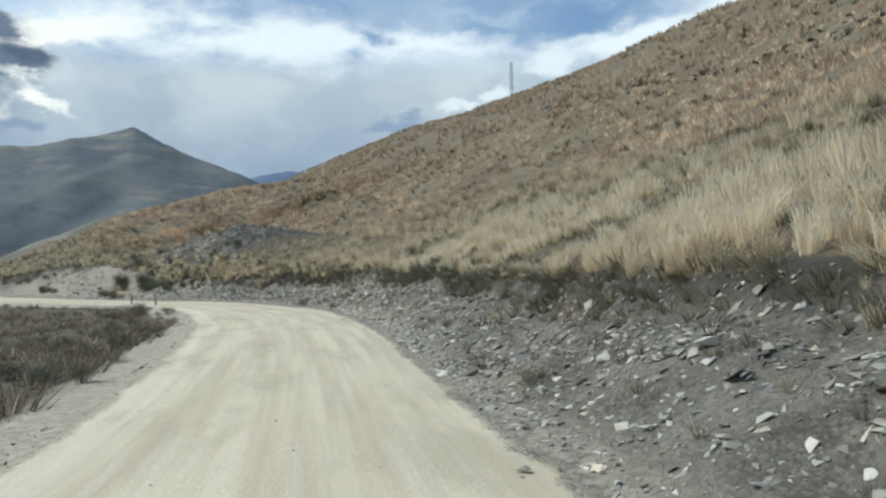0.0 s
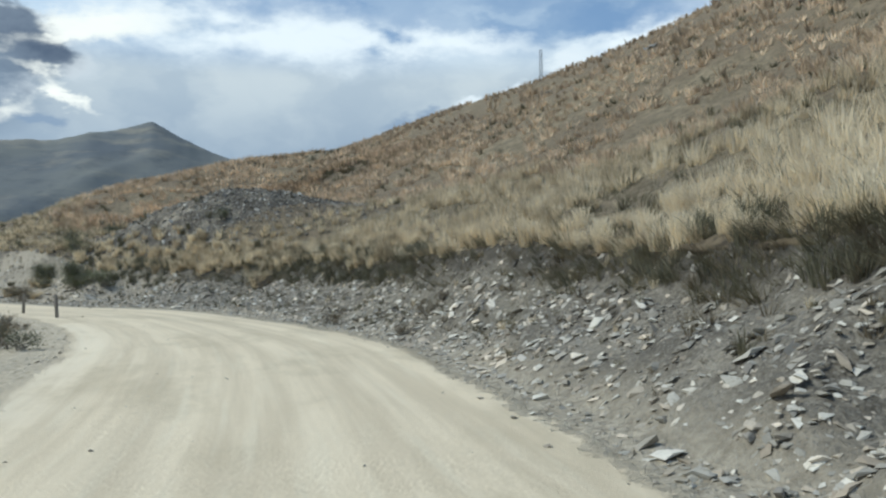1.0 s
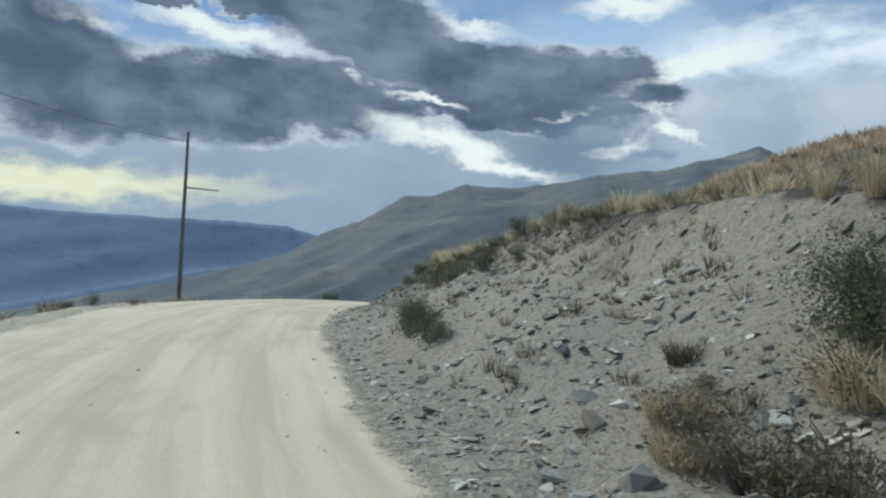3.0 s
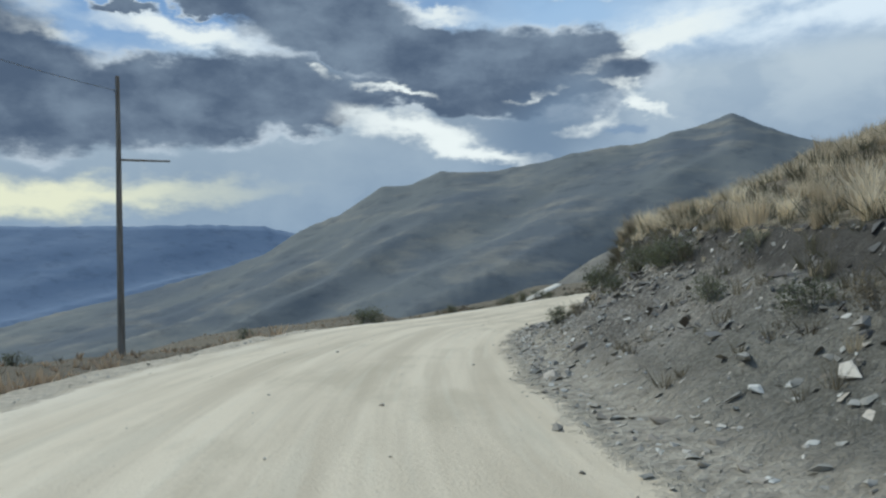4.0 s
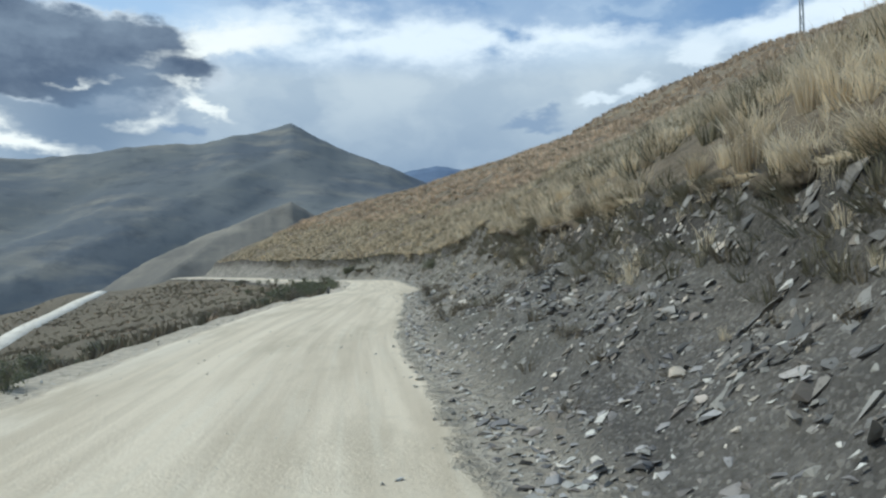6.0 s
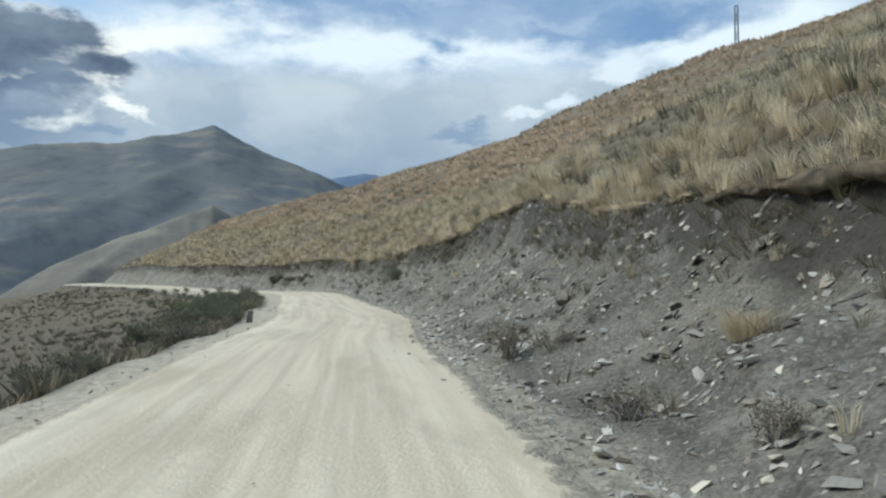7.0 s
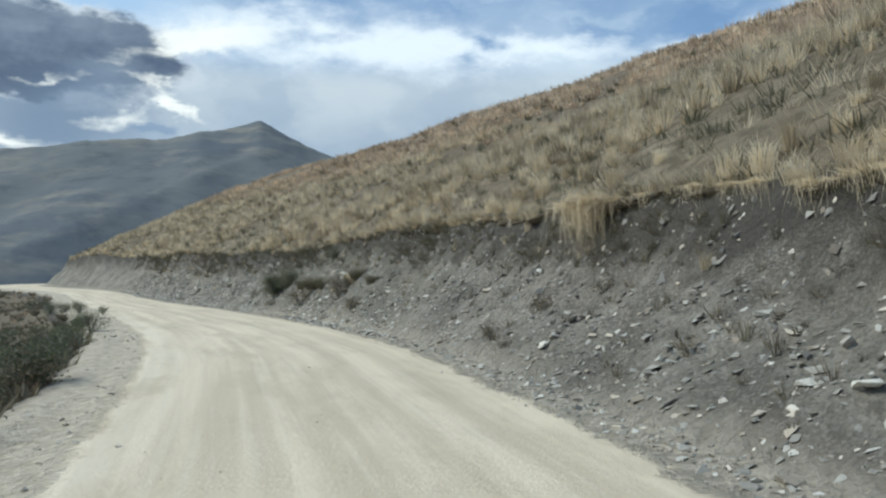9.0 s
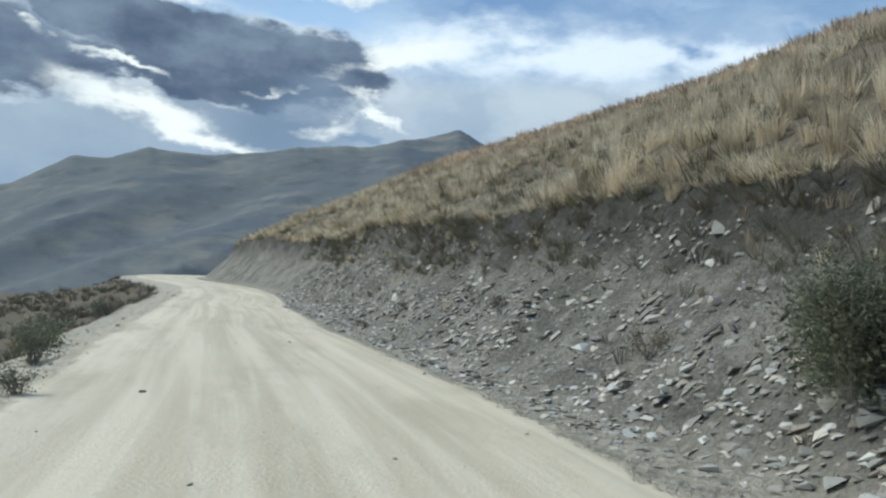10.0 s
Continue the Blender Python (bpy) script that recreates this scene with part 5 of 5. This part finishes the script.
def shrub(seed, mat, leafy, stems_n=9, leaf=1.0):
    """A low bush about a metre wide: forked stems and clumps of small leaves with gaps between."""
    g = random.Random(seed)
    root = new("shrub")
    stems, leaves = bmesh.new(), bmesh.new()
    tips = []
    for _ in range(stems_n):
        a, lean = g.uniform(0, 6.283), g.uniform(0.1, 0.95)
        mid = Vector((math.cos(a) * lean * 0.28, math.sin(a) * lean * 0.28, g.uniform(0.22, 0.42)))
        tube(stems, (math.cos(a) * 0.05, math.sin(a) * 0.05, -0.06), mid, 0.018, 0.011)
        for _ in range(4):
            b = a + g.uniform(-0.9, 0.9)
            tip = mid + Vector((math.cos(b) * g.uniform(0.06, 0.26), math.sin(b) * g.uniform(0.06, 0.26), g.uniform(0.05, 0.40) * (1.15 - lean * 0.55)))
            tube(stems, mid, tip, 0.010, 0.004, 4)
            tips.append((mid, tip))
    for mid, tip in tips:
        r = g.uniform(0.07, 0.14) * (1.0 if stems_n < 12 else 0.8)
        for _ in range(leafy):
            q = g.random()
            c = (mid.lerp(tip, g.uniform(0.2, 1.1)) if q > (0.3 if stems_n < 12 else 0.42) else Vector((mid.x * 1.5, mid.y * 1.5, mid.z * g.uniform(0.15, 0.9)))) + Vector((g.gauss(0, r), g.gauss(0, r), g.gauss(0, r * 0.8)))
            d = Vector((g.gauss(0, 1), g.gauss(0, 1), g.gauss(0.6, 1))).normalized()
            e = d.orthogonal().normalized()
            e = e * math.cos(g.uniform(0, 3)) + d.cross(e) * math.sin(g.uniform(0, 3))
            k = g.uniform(0.028, 0.058) * leaf
            v = [leaves.verts.new(c - e * k * 0.35), leaves.verts.new(c + d * k * 0.7 - e * k * 0.1), leaves.verts.new(c + d * k * 1.5), leaves.verts.new(c + d * k * 0.6 + e * k * 0.45)]
            leaves.faces.new(v)
    tagged(part("stem", stems, WOOD, root, "thin brown twigs"), kind="stuff")
    foliage = tagged(part("foliage", leaves, mat, root), kind="stuff")
    set_tone(foliage.data, 0.25 + 0.6 * g.random())
    return root


SHRUBS = {"g": [shrub(70 + k, GREEN, 27) for k in range(4)], "d": [shrub(80 + k, BROWN, 24) for k in range(3)], "b": [shrub(90 + k, GREEN, 125, 20, 0.46) for k in range(2)]}
for _k, (_kind, _n) in enumerate((("g", 4), ("d", 3), ("b", 2))):
    for ob in SHRUBS[_kind]:
        tagged(ob, "tall dense grey-green bush growing out of the bank" if _kind == "b" else "dark green leafy shrub growing beside the dirt road" if _kind == "g" else "dry greyish brown shrub on the stony bank", "shrub", "shrubs along the road")
SHRUB_AT = [
    ("g", -27.6, 64.5, 1.5), ("g", -18.5, 62.3, 1.1), ("g", -18.8, 44.3, 0.9), ("g", -15.5, 40.3, 0.9), ("d", -19.9, 43.4, 1.2), ("d", -18.3, 43.2, 1.1),
    ("g", -24.3, 60.0, 1.7), ("g", -26.8, 67.0, 1.0), ("d", -14.0, 54.3, 1.1), ("d", -9.3, 45.8, 0.9), ("d", -6.2, 43.0, 0.8), ("d", -6.9, 42.1, 0.55), ("g", -28.7, 66.1, 1.4),
    ("g", -27.2, 68.0, 0.8), ("g", -23.4, 59.4, 1.4), ("d", -27.9, 59.8, 0.9), ("d", -28.9, 62.6, 1.0), ("g", -35.1, 63.9, 0.75), ("d", -29.9, 61.9, 0.5)]
SHRUB_AT += [
    ("g", -28.0, 61.8, 1.1), ("g", -36.2, 64.5, 0.7), ("g", -39.0, 70.4, 0.9), ("g", -37.0, 70.6, 0.8), ("g", -35.2, 71.0, 0.7), ("g", -54.5, 79.4, 0.6), ("d", -60.7, 90.4, 0.8),
    ("g", -96.0, 96.0, 2.2), ("d", -53.5, 78.9, 0.5), ("g", -84.0, 103.3, 1.2), ("g", -86.8, 108.0, 1.3), ("d", -83.1, 100.2, 1.4), ("g", -82.9, 115.3, 1.4), ("g", -84.0, 117.0, 1.2),
    ("g", -83.6, 110.6, 1.1), ("d", -59.0, 88.2, 0.5), ("d", -67.9, 109.5, 1.0), ("g", -70.6, 97.9, 1.1), ("g", -71.8, 100.7, 1.1)]
SHRUB_AT += [
    ("g", -70.4, 96.4, 1.0), ("d", -63.5, 96.2, 0.5), ("g", -72.6, 103.0, 0.8), ("d", -70.9, 119.9, 0.8), ("d", -70.3, 119.5, 0.6), ("d", -69.8, 116.3, 0.6), ("g", -85.9, 133.3, 1.6),
    ("g", -85.3, 130.5, 1.6), ("g", -90.4, 153.4, 2.0), ("g", -95.4, 170.2, 1.8), ("g", -87.5, 140.7, 1.9), ("g", -86.7, 142.8, 2.2), ("g", -85.6, 138.4, 1.5), ("g", -99.5, 178.3, 1.7),
    ("g", -88.9, 148.5, 1.9), ("g", -92.6, 158.5, 1.8), ("g", -94.5, 166.0, 1.9), ("g", -97.4, 173.0, 1.8), ("g", -93.4, 162.6, 1.6), ("d", -78.8, 152.2, 0.7)]
SHRUB_AT += [
    ("d", -79.2, 153.6, 0.5), ("d", -82.9, 163.2, 0.7), ("g", -98.3, 175.8, 1.6), ("d", -95.0, 187.4, 1.2), ("g", -102.0, 183.0, 1.1), ("g", -105.5, 187.5, 0.9),
    ("d", -97.6, 190.4, 1.2), ("d", -94.5, 187.2, 0.8), ("d", -93.6, 184.4, 0.8), ("g", -96.7, 191.9, 0.9), ("g", -111.6, 195.6, 1.1), ("g", -116.5, 199.8, 1.3),
    ("g", -114.0, 197.5, 1.2), ("g", -108.4, 193.0, 0.6), ("d", -102.3, 196.7, 0.7), ("g", -124.0, 208.0, 1.6), ("g", -88.6, 78.0, 1.6), ("g", -91.0, 72.0, 2.0)]
for _ in range(44):
    _s = RNG.uniform(4, 240)
    _r, _l, _h, _w = (float(v) for v in edges_at(_s))
    _x, _y = spot(_s, _r + 0.4 + _w * RNG.uniform(0.05, 0.85))[0]
    SHRUB_AT.append(("d", float(_x), float(_y), float(RNG.uniform(0.25, 0.55))))


def thicket_kind(ob):
    """Foliage of one bush as places and triangles, about a metre wide."""
    me = [c for c in ob.children if c.name.startswith("foliage")][0].data
    V = np.array([v.co[:] for v in me.vertices])
    Q = np.array([q.vertices[:] for q in me.polygons])
    return V, np.concatenate([Q[:, [0, 1, 2]], Q[:, [0, 2, 3]]])


_s = np.r_[RNG.uniform(163, 246, 40), RNG.uniform(166, 228, 60)]
_g = np.r_[RNG.uniform(1.5, 7.5, 40), RNG.uniform(1.0, 4.8, 60)]
_xy, _w, _t = spot(_s, np.interp(_s, ST, LEFT) - _g), RNG.uniform(0.9, 1.5, 100), RNG.uniform(0.60, 0.85, 100) * np.interp(_s, [160, 185, 200], [0.45, 0.6, 1.0])
_green = RNG.rand(100) < np.interp(_s, [165, 205], [0.3, 0.8])
strewn("roadside_thicket", [thicket_kind(ob) for ob in SHRUBS["g"]], _xy[_green], _w[_green], GREEN, "dense dark green thicket along the road edge", "thicket", tall=_t[_green])
strewn("roadside_heath", [thicket_kind(ob) for ob in SHRUBS["d"]], _xy[~_green], _w[~_green], BROWN, "dense brown heath along the road edge", "thicket", tall=_t[~_green])
for _ in range(16):
    _s = RNG.uniform(80, 105)
    _r, _l, _h, _w = (float(v) for v in edges_at(_s))
    _x, _y = spot(_s, _r + 0.55 + _w * RNG.uniform(0.55, 0.95))[0]
    SHRUB_AT.append(("g", float(_x), float(_y), float(RNG.uniform(0.5, 0.95))))
SHRUB_AT += [("g", -57.6, 65.1, 1.3), ("g", -58.6, 65.8, 1.0), ("g", -51.4, 64.4, 0.6), ("d", -51.1, 65.6, 0.4), ("g", -36.6, 64.9, 0.7), ("g", -35.6, 64.3, 0.7)]
for _ in range(34):
    _s = RNG.uniform(14, 52)
    _x, _y = spot(_s, float(np.interp(_s, ST, LEFT)) - 0.9 - 5.5 * RNG.rand() ** 1.6)[0]
    SHRUB_AT.append((RNG.choice(["d", "d", "g"]), float(_x), float(_y), float(RNG.uniform(0.45, 0.95))))
for _ in range(95):
    _s = RNG.uniform(119, 186)
    _x, _y = spot(_s, float(np.interp(_s, ST, LEFT)) - 1.3 - 4.5 * RNG.rand() ** 1.5)[0]
    SHRUB_AT.append((RNG.choice(["g", "g", "d"]), float(_x), float(_y), float(RNG.uniform(0.6, 1.1))))
SHRUB_AT += [("g", -66.0, 83.4, 1.2), ("g", -66.4, 83.9, 1.0)]
SHRUB_AT += [("b", -100.35, 194.3, 1.8), ("b", -99.7, 194.1, 1.5), ("b", -25.9, 61.2, 2.0), ("b", -24.9, 60.6, 1.5), ("b", -28.7, 63.2, 1.6), ("b", -78.4, 151.9, 1.2), ("b", -36.6, 64.9, 1.0), ("d", -29.6, 61.6, 0.9), ("d", -29.0, 61.2, 0.9), ("d", -28.3, 61.0, 1.0), ("d", -29.9, 62.1, 0.6)]
_used = {"g": 0, "d": 0, "b": 0}
for kind, x, y, w in SHRUB_AT:
    set_of = SHRUBS[kind]
    k = _used[kind]
    _used[kind] += 1
    m = pose(x, y, on_ground(x, y) - 0.02, 0, 0, RNG.uniform(0, 360)) @ Matrix.Diagonal((w, w, w * RNG.uniform(0.66, 0.92), 1))
    if k < len(set_of):
        set_of[k].matrix_basis = m
    else:
        copy_thing(set_of[k % len(set_of)], m @ Matrix.Diagonal((*(1 / c for c in set_of[k % len(set_of)].scale), 1)))


# ---------------------------------------------------------------- single grass tussocks on the bank
def tussock_mesh(seed, mat):
    V, F = tuft(460, 0.58, 0.52, 0.0055, 0.8, 2, seed)
    return set_tone(mesh_from("grass_tussock", V, F, mat), 0.3 + 0.2 * (seed % 3))


TUSSOCKS = [tussock_mesh(900 + k, (GRASS, OLIVE, GRASS)[k]) for k in range(3)]
for k, (kind, x, y, w) in enumerate(((0, -29.97, 62.0, 0.75), (1, -28.85, 61.3, 0.85), (2, -28.75, 62.6, 1.0), (0, -29.6, 61.4, 0.6), (1, -28.4, 62.9, 1.0), (2, -28.2, 62.3, 0.9), (0, -27.6, 60.6, 0.8),
                                     (1, -30.6, 63.2, 0.5), (2, -14.3, 55.4, 1.5), (1, -13.9, 55.2, 0.6), (1, -97.1, 190.7, 1.1), (1, -98.0, 191.9, 1.0), (1, -96.4, 189.9, 0.9), (2, -94.6, 187.8, 0.8),
                                     (1, -94.2, 187.3, 0.9), (0, -94.9, 188.5, 0.6), (1, -93.0, 184.9, 0.6), (1, -76.9, 145.6, 0.7), (0, -68.6, 117.0, 0.6), (1, -59.2, 89.9, 0.7), (1, -57.7, 86.2, 0.7))):
    ob = new("grass_tussock", TUSSOCKS[kind])
    ob.matrix_world = pose(x, y, on_ground(x, y) - 0.02, 0, 0, 53 * k) @ Matrix.Scale(w, 4)
    tagged(ob, "round dry grass tussock growing in the stony bank" if kind != 1 else "grey-green grass tussock growing in the stony bank", "grass tussock", "tussocks on the bank")


# ---------------------------------------------------------------- pole, mast, markers
def utility_pole():
    root = new("utility_pole")
    x, y = -86.0, 82.5
    z0 = on_ground(x, y)
    root.location = (x, y, z0)
    top = 13.0 - z0
    bm = bmesh.new()
    ring = None
    for k in range(11):
        h, r = -0.4 + (top + 0.4) * k / 10, 0.21 - 0.010 * k
        nxt = [bm.verts.new((0.012 * math.sin(k) + r * math.cos(0.5236 * i), r * math.sin(0.5236 * i), h)) for i in range(12)]
        if ring:
            for i in range(12):
                bm.faces.new((ring[i], ring[(i + 1) % 12], nxt[(i + 1) % 12], nxt[i]))
        ring = nxt
    bm.faces.new(ring)
    part("pole", bm, WOOD, root, "tall weathered grey wooden pole")
    bm = bmesh.new()
    tube(bm, (0, 0, top - 4.6), (2.5, 1.75, top - 4.85), 0.07, 0.05, 6)
    part("bracket_arm", bm, WOOD, root, "single side arm")
    bm = bmesh.new()
    for h, r in ((0.0, 0.03), (0.06, 0.07), (0.12, 0.05), (0.16, 0.075), (0.22, 0.04)):
        tube(bm, (0.2, -0.2, top - 1.0 + h), (0.2, -0.2, top - 0.95 + h), r, r * 0.9, 8)
    tube(bm, (0.1, -0.1, top - 1.0), (0.22, -0.22, top - 1.0), 0.02, 0.02, 6)
    part("insulator", bm, STEEL, root)
    bm = bmesh.new()
    pts = [Vector((0.2 + 40 * q, -0.2 - 47.5 * q, top - 0.85 - 1.8 * 4 * q * (1 - q))) for q in (i / 24 for i in range(25))]
    for a, b in zip(pts, pts[1:]):
        tube(bm, a, b, 0.022, 0.022, 5)
    part("wire", bm, STEEL, root, "sagging overhead wire")
    return tagged(root, "tall weathered wooden utility pole below the road", "utility pole")


def radio_mast():
    root = new("lattice_mast")
    x, y = 34.0, 497.0
    z0 = on_ground(x, y)
    root.location = (x, y, z0)
    h = max(136.0 - z0, 24.0)
    w0, w1 = 1.3, 0.7
    def corner(k, q):
        w = w0 + (w1 - w0) * q
        return Vector(((-w, w, w, -w)[k], (-w, -w, w, w)[k], q * h))
    for k in range(4):
        bm = bmesh.new()
        tube(bm, corner(k, -0.02), corner(k, 1), 0.24, 0.18, 6)
        part("leg", bm, STEEL, root)
    for i in range(10):
        bm = bmesh.new()
        for k in range(4):
            tube(bm, corner(k, i / 10), corner((k + 1) % 4, (i + 1) / 10), 0.13, 0.13, 4)
            tube(bm, corner(k, (i + 1) / 10), corner((k + 1) % 4, (i + 1) / 10), 0.13, 0.13, 4)
        part("brace", bm, STEEL, root)
    return tagged(root, "slender steel lattice mast on the hilltop", "mast")


def stake(x, y, h, w, lean, mat, label):
    root_z = on_ground(x, y)
    bm = bmesh.new()
    ret = bmesh.ops.create_cube(bm, size=1.0)
    for v in ret["verts"]:
        v.co = Vector((v.co.x * w * (1.0 if v.co.z < 0 else 0.82), v.co.y * w * 0.8, (v.co.z + 0.5) * (h + 0.1) - 0.1))
    bmesh.ops.subdivide_edges(bm, edges=list(bm.edges), cuts=2)
    for v in bm.verts:
        v.co += Vector((noise.noise(v.co * 9), noise.noise(v.co * 9 + Vector((5, 0, 0))), 0)) * w * 0.18
    bmesh.ops.bevel(bm, geom=[e for e in bm.edges if e.calc_face_angle(0) > 0.6], offset=w * 0.1, segments=1, affect="EDGES")
    me = bpy.data.meshes.new("road_marker")
    bm.to_mesh(me)
    bm.free()
    me.materials.append(mat)
    ob = new("road_marker", me)
    ob.matrix_world = pose(x, y, root_z, lean, lean * 0.6, 20)
    return tagged(ob, label, "marker post", "markers along the road edge")


utility_pole()
radio_mast()
stake(-20.0, 49.5, 0.85, 0.12, -6, WOOD, "leaning weathered wooden stake at the bend")
stake(-22.7, 51.8, 0.75, 0.11, 5, WOOD, "short weathered wooden stake at the bend")
stake(-79.5, 132.7, 0.40, 0.20, 9, STONE_ONE, "small upright stone marker at the road edge")
